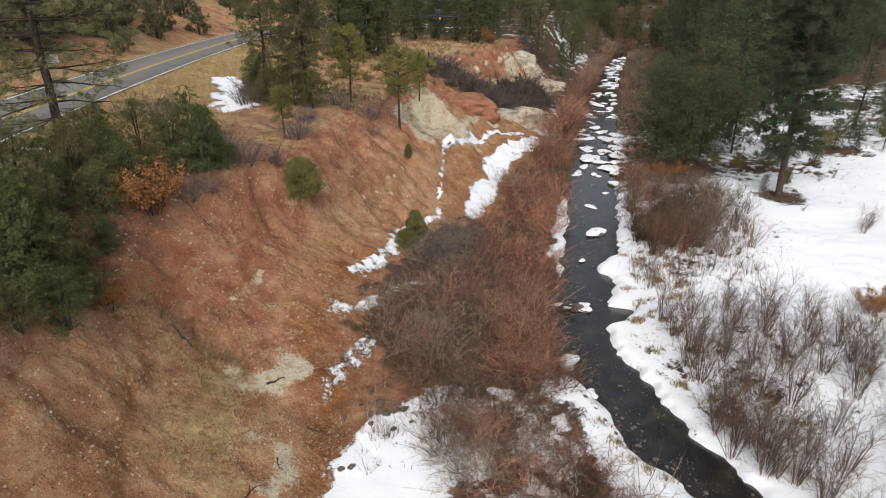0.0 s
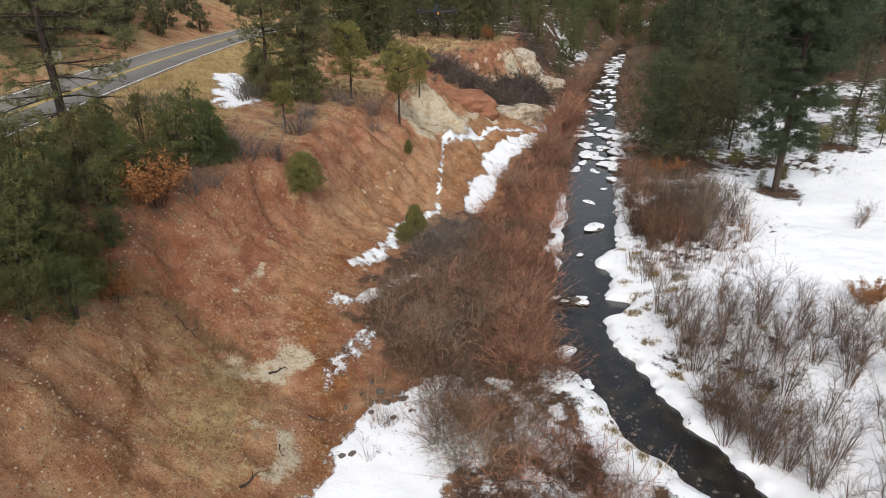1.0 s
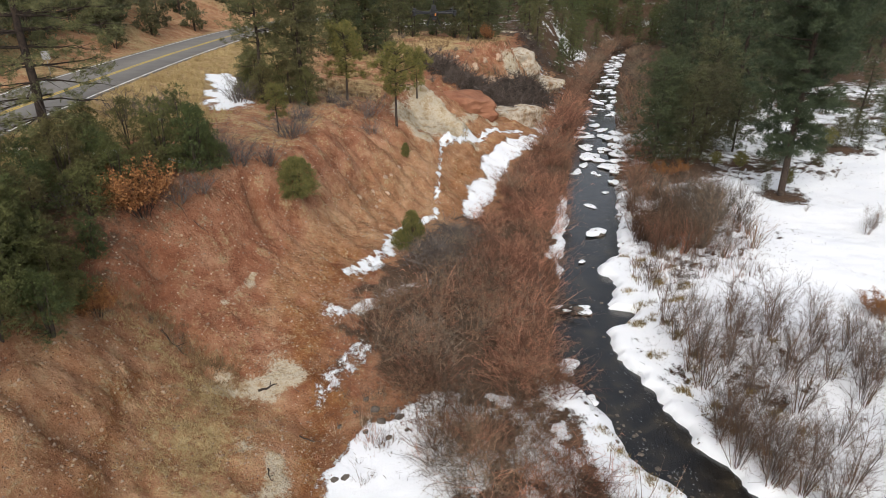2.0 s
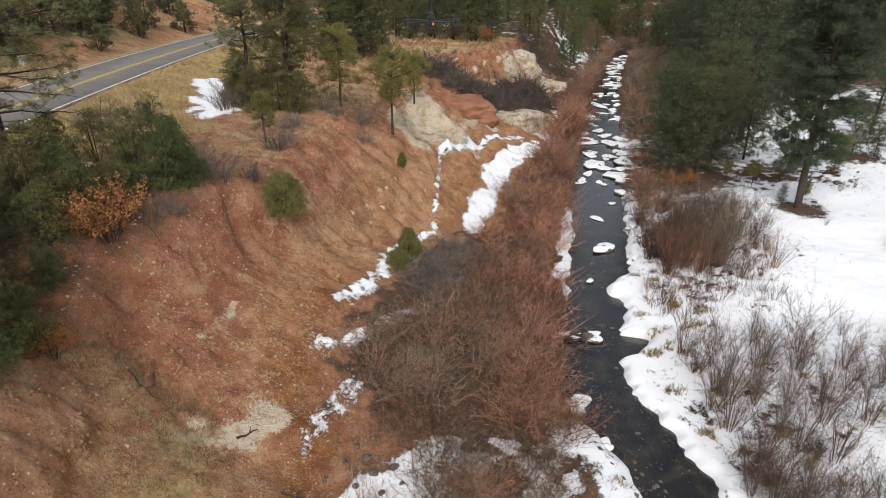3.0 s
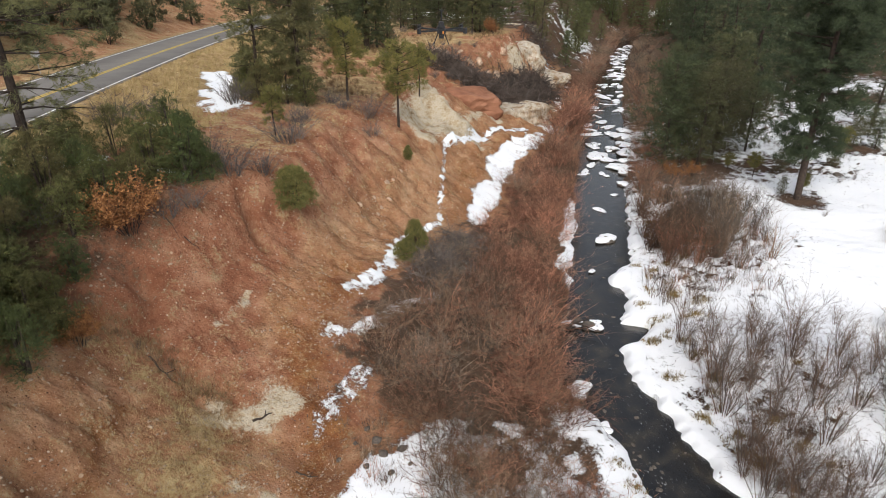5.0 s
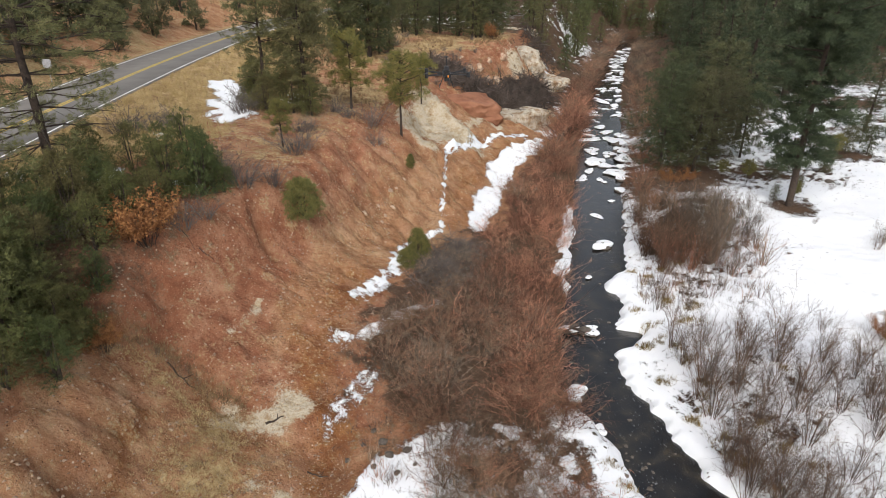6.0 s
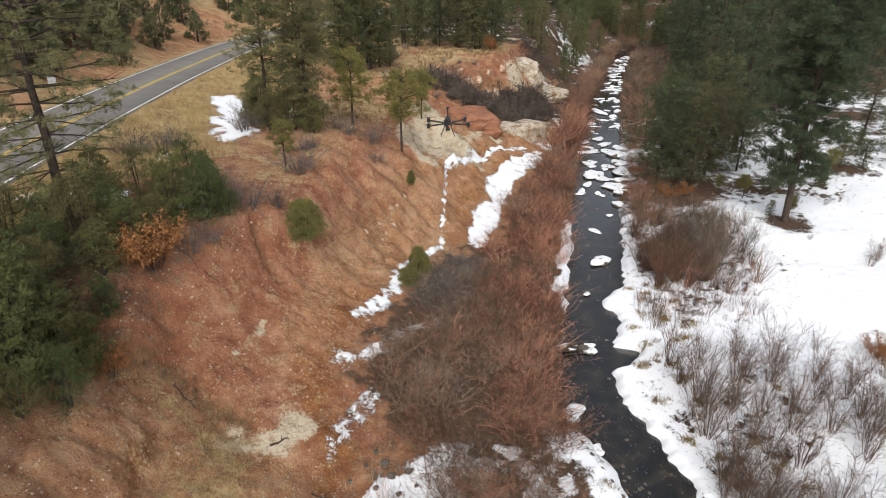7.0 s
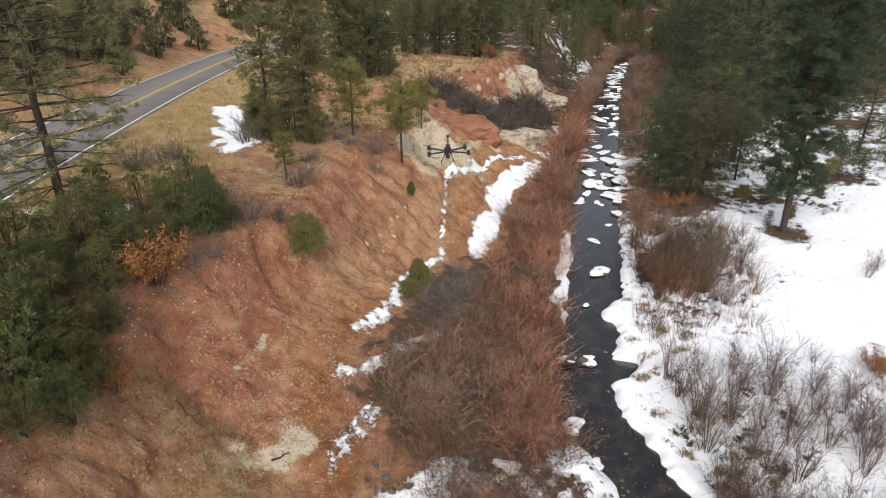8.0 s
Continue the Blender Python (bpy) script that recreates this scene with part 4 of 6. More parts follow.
grow(openers, [(-18.6, 30.4, 4.4), (-12.6, 32.6, 3.2), (-20.0, 25.2, 6.0), (-18.4, 22.6, 5.2), (-12.8, 52.6, 5.0)])
grow(pinons, [(-15.6, 33.4, 3.2), (-16.4, 28.9, 3.4), (-12.1, 32.8, 2.4), (-19.4, 33.6, 3.6), (-13.6, 34.2, 3.6), (-17.8, 25.6, 4.6), (-19.6, 23.6, 5.2), (-16.4, 23.0, 5.0), (-18.4, 20.8, 4.6),
              (-16.8, 17.8, 5.0), (-14.9, 22.5, 2.2), (-20.5, 27.5, 5.0), (-15.9, 15.6, 4.4), (-18.0, 13.0, 5.0), (-21.5, 21.0, 6.0), (-14.6, 51.6, 4.0), (-11.2, 52.4, 3.6), (-18.8, 28.2, 4.4), (-15.8, 20.0, 5.8), (-17.2, 21.6, 6.2), (-14.5, 14.2, 3.8), (-14.2, 19.6, 3.4), (-15.0, 21.4, 3.6), (-14.6, 30.0, 3.4), (-15.4, 28.4, 3.6), (-15.2, 24.8, 2.4), (-15.8, 26.4, 4.0), (-17.2, 27.4, 4.8), (-15.0, 22.8, 3.0), (-14.8, 18.0, 3.2), (-15.4, 19.0, 4.6), (-16.0, 21.4, 4.8), (-13.6, 53.4, 5.5), (-16.0, 53.6, 5.0)])
junipers = family("juniper_bush", JUNIPER, M_NEEDLE_JUNIPER, "rounded olive-green juniper bush on bare red soil", "bush", "junipers", [(-8.6, 35.4, 2.3), (-1.9, 38.4, 2.2)])
junipers[1][0].matrix_basis = stand(-1.9, 38.4, 1.0) @ Matrix.Diagonal((0.62, 0.62, 1.05, 1))
grow(junipers, [(-2.6, 37.2, 1.3), (-2.9, 49.6, 1.1), (-16.4, 54.2, 2.2)])
hill_rng = random.Random(5)
HILLSIDE = [(-41.5, 58.0, 4.6), (-43.5, 61.0, 5.2), (-45.5, 59.0, 5.6), (-40.6, 64.0, 4.0), (-46.0, 65.0, 5.6), (-43.0, 67.5, 5.0), (-45.0, 72.5, 5.0), (-48.5, 69.0, 6.0), (-42.6, 75.0, 4.4), (-38.4, 62.0, 2.2), (-44.0, 90.0, 5.0), (-46.5, 86.0, 5.5)]
on_hill = HILLSIDE + [(-37.6, 74.0, 2.4), (-38.5, 86.0, 3.4), (-37.0, 97.0, 3.4), (-41.0, 78.0, 4.0), (-44.0, 70.0, 4.5), (-40.0, 92.0, 3.6), (-43.0, 84.0, 4.0)]
while len(on_hill) < 165:
    y = hill_rng.uniform(45, 190)
    d = 8 + 58 * hill_rng.random() ** 1.2
    if float(road_x(np.array([y]))[0]) - d < -0.76 * y - 4:
        continue
    if hill_rng.random() < min(1.0, 0.15 + d / 26):
        on_hill.append((float(road_x(np.array([y]))[0]) - d, y, hill_rng.uniform(3.0, 6.5)))
hill = family("pinon_pine", FAR_PINON, M_NEEDLE_OLIVE, "dark rounded pinon pine on the red hillside", "pine tree", "pinons on the hillside", on_hill[:2])
grow(hill, on_hill[2:])
rounds = family("round_pine", ROUND, M_NEEDLE_OLIVE, "broad dense olive-green pine beside the creek", "pine tree", "pines on the east bank", [(21.8, 61.0, 10.5), (24.6, 59.4, 9.0)])
grow(rounds, [(-4.2, 101, 8.5), (-0.8, 104, 9.0), (2.2, 103, 10.0), (4.8, 101, 11.0), (7.4, 102.5, 10.0), (-9.6, 82.5, 13.0), (-13.0, 80.5, 11.0), (-6.8, 104, 8.0), (27.0, 62.0, 8.5), (25.2, 67.0, 10.0), (29.6, 67.0, 10.5), (27.0, 70.5, 8.0), (31.0, 63.5, 7.0), (27.0, 73.5, 11)])
big = family("tall_pine", BIG_FIR, M_NEEDLE_FIR, "very tall pine on a bare patch in the snow", "pine tree", "tall trees on the east bank", [(29.1, 49.7, 23)])
big[0][0].matrix_basis = pose(29.1, 49.7, ground_z(29.1, 49.7), 0, -3, 0)
firs = family("tall_pine", FIR, M_NEEDLE_FIR, "tall dark conifer rising from snowy ground", "pine tree", "tall trees on the east bank", [(38.0, 78.0, 20), (49.0, 71.5, 9), (33.5, 70.0, 19)])
wood_rng = random.Random(8)
woods = []
while len(woods) < 120:
    y = 68 + 100 * wood_rng.random() ** 1.15
    x = float(shores(np.array([y]))[1][0]) + 9 + 85 * wood_rng.random()
    if x > 0.78 * y + 6 or (x > 36 and y < 84 + 0.95 * (x - 44)) or any((x - a) ** 2 + (y - b) ** 2 < 16 for a, b, _ in woods):
        continue
    woods.append((x, y, wood_rng.uniform(11, 22)))
woodland = family("woodland_pine", WOODLAND, M_NEEDLE_FIR, "dense dark pine in the snowy woods", "pine tree", "tall trees on the east bank", woods[:3])
grow(firs + woodland, woods[3:])
grow(rounds + young[:1], [(41.6, 63.0, 3.0), (43.5, 62.4, 3.4), (46.5, 62.5, 3.0), (36.5, 57.5, 2.4), (33.2, 58.0, 2.4), (27.9, 55.1, 2.2), (31.0, 56.4, 2.2), (34.6, 60.0, 3.0), (39.2, 61.0, 2.6), (49.4, 67.0, 6.0), (56.6, 77.5, 5.5), (26.1, 56.4, 1.8), (31.2, 52.4, 1.5), (45.0, 66.0, 3.5), (29.9, 50.6, 1.8), (28.3, 50.8, 1.4)])
flat_rng = random.Random(21)
flat = []
while len(flat) < 84:
    y = flat_rng.uniform(114, 190)
    l, x = float(shores(np.array([y]))[0][0]), flat_rng.uniform(-24, 60)
    if abs(x - float(road_x(np.array([y]))[0])) > 8 and x < l - 3.5:
        flat.append((x, y, flat_rng.uniform(6, 12)))
flat = [(5.6, 102.0, 10.5), (2.0, 104, 10.0), (-4.5, 101, 8.5), (8.2, 104.5, 9.5), (-1.4, 107, 9.0), (4.2, 100, 9.5), (-6.5, 106, 8.0)] + flat
bend = random.Random(4)
flat += [(bend.uniform(36, 66), bend.uniform(188, 215), bend.uniform(9, 13)) for _ in range(16)] + [(bend.uniform(30, 44), bend.uniform(168, 186), bend.uniform(8, 11)) for _ in range(9)]
flat += [(47.5, 181, 11), (52, 184, 12), (43.5, 183, 12), (57, 189, 13), (39, 186, 11), (49, 190, 12), (62, 193, 13), (45, 192, 13)]
flat += [(46, 173, 9), (50.5, 176, 10), (42, 176, 10), (54, 182, 12), (60, 181, 11), (63, 176, 12), (55, 168, 10), (58, 172, 11), (51, 165, 8), (38, 170, 9), (36, 163, 9), (33, 157, 8), (66, 184, 13), (70, 190, 13), (40, 180, 11), (30, 150, 8)]
flats = family("distant_pine", FAR_PINE, M_NEEDLE_PINE, "green pine on the flat above the creek", "pine tree", "pines on the flat", flat[:2])
grow(flats, flat[2:])


def far_woods():
    """The woods on the far slopes, one mass of many trees."""
    rng = np.random.default_rng(77)
    kinds = [conifer(seed=s, tall=14, first=0.08, reach=3.2, limbs=22, tufts=4, blades=5, length=1.2, width=0.42, shape=sh) for s, sh in ((61, "fir"), (62, "pine"), (63, "round"))]
    kinds = [join([t, c]) for t, w, c in kinds]
    chunks = []
    while len(chunks) < 330:
        y = 160 + 330 * rng.uniform() ** 1.4
        x = rng.uniform(-0.85 * y - 20, 0.85 * y + 20)
        l, r = shores(np.array([y]))
        if -2 < x - l[0] + 2 < r[0] - l[0] + 4 or abs(x - road_x(np.array([y]))[0]) < 8:
            continue
        v, f = kinds[rng.integers(3)]
        a, s = rng.uniform(0, 6.28), rng.uniform(0.6, 1.3)
        rot = np.array([[math.cos(a), -math.sin(a), 0], [math.sin(a), math.cos(a), 0], [0, 0, 1]]) * s
        chunks.append((v @ rot.T + [x, y, ground_z(x, y)], f))
    v, f = join(chunks)
    tagged(new("far_woods", mesh_np("far_woods", v, f, [M_NEEDLE_FIR])), "dark conifer woods on distant slopes", "woods", kind="stuff")


far_woods()


def thicket(name, label, spots, variants, seed, tone, vary=0.28, shade=1.0):
    """A mass of bare willow shrubs grown into one another; tone gives each clump's colour, from grey to rust."""
    rng = np.random.default_rng(seed)
    zs = height(np.array([p[0] for p in spots]), np.array([p[1] for p in spots]))
    chunks, tones, pale_ = [], [], []
    for (x, y, s), z in zip(spots, zs):
        v, f = variants[rng.integers(len(variants))]
        a = rng.uniform(0, 6.28)
        rot = np.array([[math.cos(a), -math.sin(a), 0], [math.sin(a), math.cos(a), 0], [0, 0, 1]]) * s
        chunks.append((v @ rot.T + [x, y, z], f))
        tones.append(np.full(len(v), tone(x, y) + rng.normal(0, vary)))
        pale_.append(np.full(len(v), shade * (1.0 + 0.55 * float(vnoise(np.array([x * 0.9]), np.array([y * 0.9]), 6)[0])) * rng.uniform(0.45, 1.65)))
    v, f = join(chunks)
    me = mesh_np(name, v, f, [M_WILLOW])
    me.attributes.new("tone", "FLOAT", "POINT").data.foreach_set("value", np.concatenate(tones).astype(np.float32))
    me.attributes.new("paleness", "FLOAT", "POINT").data.foreach_set("value", np.concatenate(pale_).astype(np.float32))
    return tagged(new(name, me), label, "willows", kind="stuff")


def band(seed, count, y0, y1, left_edge, inset, size, power=1.0):
    """Spots between the thicket's landward edge and the creek's left shore."""
    rng = np.random.default_rng(seed)
    out = []
    while len(out) < count:
        y = y0 + (y1 - y0) * rng.uniform() ** power
        l, _ = shores(np.array([y]))
        a = float(np.interp(y, [p[0] for p in left_edge], [p[1] for p in left_edge]))
        b = float(l[0]) - inset
        x = a + (b - a) * rng.uniform()
        swell = float(vnoise(np.array([x * 0.55]), np.array([y * 0.55]), 3)[0])
        if b - a < 0.3 or swell < (-0.35 if y < 25 else -0.55):
            continue
        out.append((x, y, size * (1.0 + 0.4 * swell) * rng.uniform(0.6, 1.25)))
    return out


EDGE = [(14, 0.2), (18, -0.2), (21, -0.6), (23.2, -0.8), (24.6, -2.2), (26, -3.4), (27.5, -4.5), (29.5, -4.2), (31, -3.0), (33.5, 0.4), (36.6, 2.0), (45, 2.6), (52, 5.2), (60, 8.0), (68.5, 11.2), (80, 15.0), (106, 22.5), (165, 43), (178, 53)]
DENSE = [shrub(s, 19, 1.2, 0.95, 13, 0.0105, 0.6, 0.5, 0.6) for s in (101, 102, 103, 104)]
DENSE_FAR = [shrub(s, 20, 1.9, 1.3, 5, 0.019, 0.5, 0.4, 0.45) for s in (105, 106)]
TALL = [shrub(s, 24, 2.9, 1.4, 8, 0.016, 0.16, 0.4, 0.32) for s in (107, 108)]
SHOOTS = [shrub(s, 9, 2.4, 1.0, 5, 0.02, 0.4, 0.3, 0.3) for s in (109, 110)]


def near_tone(x, y):
    """Grey-brown by the slope, rust towards the water."""
    return 0.33 + 0.36 * min(max((x - 0.5) / 5.5, 0), 1) + 0.16 * math.sin(x * 1.7 + y * 0.9) + (0.0 if y > 23 else -0.12)


thicket("willow_thicket", "dense bare grey-brown willow thicket on the creek bank", band(1, 180, 15, 25, EDGE, 3.1, 1.0) + band(6, 290, 24.5, 35, EDGE, 1.2, 1.1), DENSE, 1, near_tone)
dead_rng = np.random.default_rng(12)
thicket("bare_thicket", "tangled leafless grey-brown brush at the foot of the slope", [(-0.1 + 1.1 * dead_rng.normal(), 37.4 + 1.9 * dead_rng.normal(), dead_rng.uniform(0.7, 1.25)) for _ in range(46)], DENSE, 8, lambda x, y: 0.12, 0.15)
thicket("willow_thicket", "dense bare reddish willow thicket along the creek", band(2, 110, 25, 36, [(14, 3), (22, 4.2), (26, 3.0), (36, 3.5)], 1.0, 1.2) + band(3, 280, 34, 70, EDGE, 0.4, 1.15), DENSE, 2, lambda x, y: 0.80 - 0.12 * math.sin(y * 0.6 + x), 0.3)
thicket("willow_thicket", "reddish willow thicket lining the upper creek", band(4, 440, 66, 178, EDGE, 0.2, 1.1), DENSE_FAR, 3, lambda x, y: 0.76 - 0.42 * min(max((y - 75) / 50, 0), 1))
far_rng = np.random.default_rng(9)
right_spots = []
while len(right_spots) < 320:
    y = 51 + 128 * far_rng.uniform()
    right_spots.append((float(shores(np.array([y]))[1][0]) + 1.3 + 3.8 * far_rng.uniform() ** 1.3, y, far_rng.uniform(0.7, 1.2)))
thicket("willow_thicket", "reddish-grey willow thicket on the far snowy bank", right_spots, DENSE_FAR, 4, lambda x, y: 0.6 - 0.4 * min(max((y - 60) / 50, 0), 1))
mid_spots = []
while len(mid_spots) < 96:
    x, y = (16.8 + 1.4 * far_rng.normal(), 42.2 + 1.6 * far_rng.normal()) if len(mid_spots) < 40 else (18.6 + 2.3 * far_rng.normal(), 47.0 + 3.6 * far_rng.normal())
    if x > float(shores(np.array([y]))[1][0]) + 0.9:
        mid_spots.append((x, y, far_rng.uniform(0.75, 1.25)))
thicket("willow_thicket", "tall grey-red willow thicket in the snow", mid_spots, TALL, 5, lambda x, y: 0.55 - 0.1 * (x - 15.5), 0.2, 0.72)
loose = []
while len(loose) < 330:
    x, y = far_rng.uniform(13.5, 27), far_rng.uniform(34, 55)
    if float(shores(np.array([y]))[1][0]) + 1.0 < x and abs(x - 13 - 0.28 * (y - 34)) < 8 - 0.12 * abs(y - 44):
        loose.append((x, y, far_rng.uniform(0.2, 0.6)))
loose += [(14.3 + 0.7 * far_rng.normal(), 36.4 + 1.2 * far_rng.normal(), far_rng.uniform(0.3, 0.6)) for _ in range(26)] + [(16.8 + 1.6 * far_rng.normal(), 38.6 + 1.2 * far_rng.normal(), far_rng.uniform(0.15, 0.45)) for _ in range(40)]
thicket("willow_thicket", "scattered low willow shoots in the snow", loose, SHOOTS, 6, lambda x, y: 0.4, 0.28, 0.8)


def branchy(seed, tall, lean):
    """One willow stem with its branches and twigs."""
    rng = np.random.default_rng(seed)
    tip = np.array([lean[0], lean[1], tall])
    knee = tip * [0.35, 0.35, 0.5] + rng.normal(0, 0.05 * tall, 3)
    chunks = [bent_stems(np.array([[0, 0, -0.1]]), knee[None], tip[None], 0.021)]
    s = rng.uniform(0.12, 0.95, (12, 1))
    start = np.where(s < 0.5, knee * 2 * s, knee + (tip - knee) * (2 * s - 1))
    way = unit(np.array([[0, 0, 0.8]]) + np.array([[lean[0], lean[1], 0]]) * 0.25 + rng.normal(0, 0.42, (12, 3)))
    end = start + way * tall * rng.uniform(0.15, 0.5, (12, 1))
    mid = (start + end) / 2 + rng.normal(0, 0.05, (12, 3))
    chunks.append(bent_stems(start, mid, end, 0.0085))
    for k in range(6):
        q = rng.uniform(0.15, 0.95, (12, 1))
        a = start + (end - start) * q
        chunks.append(cones(a, a + unit(way + rng.normal(0, 0.5, (12, 3))) * tall * rng.uniform(0.06, 0.2, (12, 1)), 0.005))
    return join(chunks)


def willow(seed, at, stems=11, tall=3.4, spread=1.6):
    """A willow shrub of several stems fanning out of one root."""
    rng = np.random.default_rng(seed)
    ob = tagged(new("willow_shrub"), "bare brown many-stemmed willow shrub in the snow", "shrub", "willows on the snowy bank")
    for k in range(stems):
        a, q = 2.4 * k + rng.uniform(-0.4, 0.4), spread * rng.uniform(0.1, 1.0)
        v, f = branchy(seed * 50 + k, tall * rng.uniform(0.6, 1.05), (q * math.cos(a), q * math.sin(a)))
        part("stem", (v + [0.2 * q * math.cos(a), 0.2 * q * math.sin(a), 0], f), M_TWIG_BROWN if k % 3 else M_TWIG_GREY, ob)
    v, f = shrub(seed, 12, 0.6, 0.45, 5, 0.01, 0.5, 0.3, 0.4)
    part("root_sprout", (v, f), M_TWIG_RED, ob)
    ob.matrix_basis = at
    return ob, tall


willows = [willow(k, stand(x, y, s)) for k, (x, y, s) in enumerate([(12.9, 24.8, 1.0), (13.5, 27.4, 1.05), (13.4, 22.8, 0.95), (18.2, 29.4, 0.9)], 1)]
near = [(12.7, 26.2, 2.5), (12.9, 28.8, 2.6), (14.9, 24.4, 2.9), (16.7, 24.4, 3.1), (16.1, 22.4, 3.0), (15.7, 28.3, 2.9), (19.7, 27.9, 2.7), (18.4, 24.1, 3.1), (18.9, 22.3, 2.8), (21.5, 27.4, 2.2),
        (14.6, 26.2, 2.6), (16.2, 26.2, 2.4), (17.4, 27.8, 2.6), (14.4, 30.2, 2.0), (16.4, 30.4, 2.2), (14.6, 21.0, 2.4), (16.8, 20.4, 2.6), (20.4, 25.0, 2.6), (22.6, 25.4, 2.4), (13.4, 20.4, 1.6),
        (19.2, 20.2, 2.4), (21.4, 22.4, 2.6), (23.4, 28.0, 1.6), (30.9, 41.0, 2.0), (31.8, 41.8, 1.8), (15.6, 39.4, 1.7), (16.6, 36.6, 1.4), (20.3, 40.0, 1.5), (22.0, 42.2, 1.8), (24.4, 45.3, 1.7),
        (25.2, 48.6, 1.7), (23.4, 50.6, 1.9), (22.0, 45.6, 2.2), (34.2, 52.6, 0.9), (35.8, 53.2, 0.9), (29.0, 45.6, 0.7), (18.6, 38.6, 1.6), (15.2, 34.4, 1.2), (13.6, 18.6, 2.6), (14.8, 17.2, 2.8), (16.2, 18.4, 3.0), (17.6, 17.0, 2.8), (15.4, 19.6, 2.8), (13.9, 20.2, 2.8), (18.6, 18.8, 2.6), (13.2, 21.4, 2.6), (19.8, 17.2, 2.6), (16.6, 15.8, 2.6), (14.8, 15.4, 2.6)]
near += [(12.5, 20.0, 2.7), (12.2, 21.2, 2.3), (13.2, 18.8, 2.8), (15.2, 23.4, 2.8), (17.2, 25.4, 3.0), (18.8, 26.2, 2.6), (16.4, 28.9, 2.6), (19.6, 23.4, 2.8), (13.6, 26.8, 3.0), (20.6, 26.6, 2.4), (12.5, 21.9, 3.0), (12.9, 20.6, 3.2), (13.6, 19.4, 3.1), (14.2, 18.2, 3.2)]
extra = np.random.default_rng(61)
while len(near) < 75:
    x, y = extra.uniform(12.6, 25), extra.uniform(16.0, 31.5)
    if x < 0.42 * (31.5 - y) * 0 + float(shores(np.array([y]))[1][0]) + 0.9 or (x - 18) / 7 + abs(y - 24.5) / 8 > 1.3:
        continue
    near.append((x, y, extra.uniform(0.9, 3.0)))
grow(willows, near)
GREYS = [shrub(s, 40, 1.1, 0.9, 10, 0.011, 0.3, 0.4, 0.3) for s in (121, 122)]
greys = []
for (x, y, s), arrays in zip([(-11.0, 46.9, 1.3), (-20.2, 43.4, 1.7)], GREYS):
    greys.append((plant("bare_shrub", [("twiggy_crown", arrays, M_TWIG_GREY)], stand(x, y, s), "small leafless grey shrub on dry red ground", "shrub", "bare shrubs"), 1.1))
grow(greys, [(-10.2, 35.4, 1.2), (-10.1, 41.5, 1.5), (-10.4, 47.9, 1.0), (-6.4, 53.4, 1.4), (-8.2, 52.7, 1.2), (-5.6, 49.5, 0.8), (-16.4, 50.6, 1.7), (-21.4, 41.5, 1.4), (-12.6, 35.0, 1.3), (-11.6, 34.2, 1.2), (-14.0, 37.5, 1.3),
             (-16.2, 52.4, 1.5), (-19.4, 44.5, 1.5), (-13.2, 29.6, 0.9), (-17.2, 26.8, 1.3), (-12.4, 30.6, 0.8), (-9.6, 54.2, 1.2)])
flat_rng = random.Random(14)
grow(greys, [(flat_rng.uniform(-9, 6), flat_rng.uniform(72, 98), flat_rng.uniform(0.5, 1.0)) for _ in range(26)])


def oak(seed, tall, wide, leaves):
    stems = shrub(seed, 16, tall, wide, 8, 0.016, 0.2)
    rng = np.random.default_rng(seed)
    pick = stems[0][rng.integers(0, len(stems[0]), leaves)]
    pick = pick[pick[:, 2] > 0.25 * tall]
    return stems, sprays(rng, pick, unit(rng.normal(0, 1, pick.shape)), 4, 0.10, 0.075, 0.3, 0.1)


oaks = []
for seed, (x, y, s) in zip((131, 132), [(-14.3, 28.0, 1.2), (24.1, 29.5, 0.8)]):
    stems, leaves = oak(seed, 2.2, 1.7, 1300)
    oaks.append((plant("scrub_oak", [("trunk", stems, M_BARK), ("crown", leaves, M_LEAF_RUST)], stand(x, y, s), "scrub oak holding rusty orange dead leaves", "shrub", "scrub oaks"), 2.2))
grow(oaks, [(-14.3, 22.6, 1.2), (-15.2, 28.4, 2.0), (7.2, 97.6, 2.0), (23.2, 56.8, 1.6), (21.6, 57.0, 1.4), (24.9, 30.2, 1.3)])


def grass(name, label, mat, spots, seed, blades=14, tall=0.35, width=0.02):
    """Tufts of dry blades."""
    rng = np.random.default_rng(seed)
    xy = np.array(spots)
    base = np.column_stack([xy, height(xy[:, 0], xy[:, 1]) - 0.02])
    v, f = sprays(rng, base, np.tile([[0, 0, 1.6]], (len(base), 1)), blades, tall, width, 1.0, 0.06)
    return tagged(new(name, mesh_np(name, v, f, [mat])), label, "grass", kind="stuff")


g = np.random.default_rng(31)
verge = []
while len(verge) < 5200:
    y = 28 + 98 * g.uniform() ** 1.3
    spot = (float(road_x(np.array([y]))[0]) + 3.9 + np.interp(y, [30, 44], [3.5, 9.5]) * g.uniform(), y)
    if line_dist(np.array([spot[0]]), np.array([y]), [(-20.8, 61.0), (-18.8, 55.0), (-16.8, 49.0)])[0] > 1.9:
        verge.append(spot)
grass("dry_grass", "tall straw-coloured dry grass along the road", M_STRAW, verge, 32, 12, 0.45, 0.035)
slope = [(-9.4 + 1.3 * g.normal(), 18.8 + 2.0 * g.normal()) for _ in range(1500)]
slope += [(-14.4 + 5.6 * q + 0.5 * g.normal(), 24.0 - 2.4 * q + 0.45 * g.normal()) for q in g.uniform(0, 1, 700)]
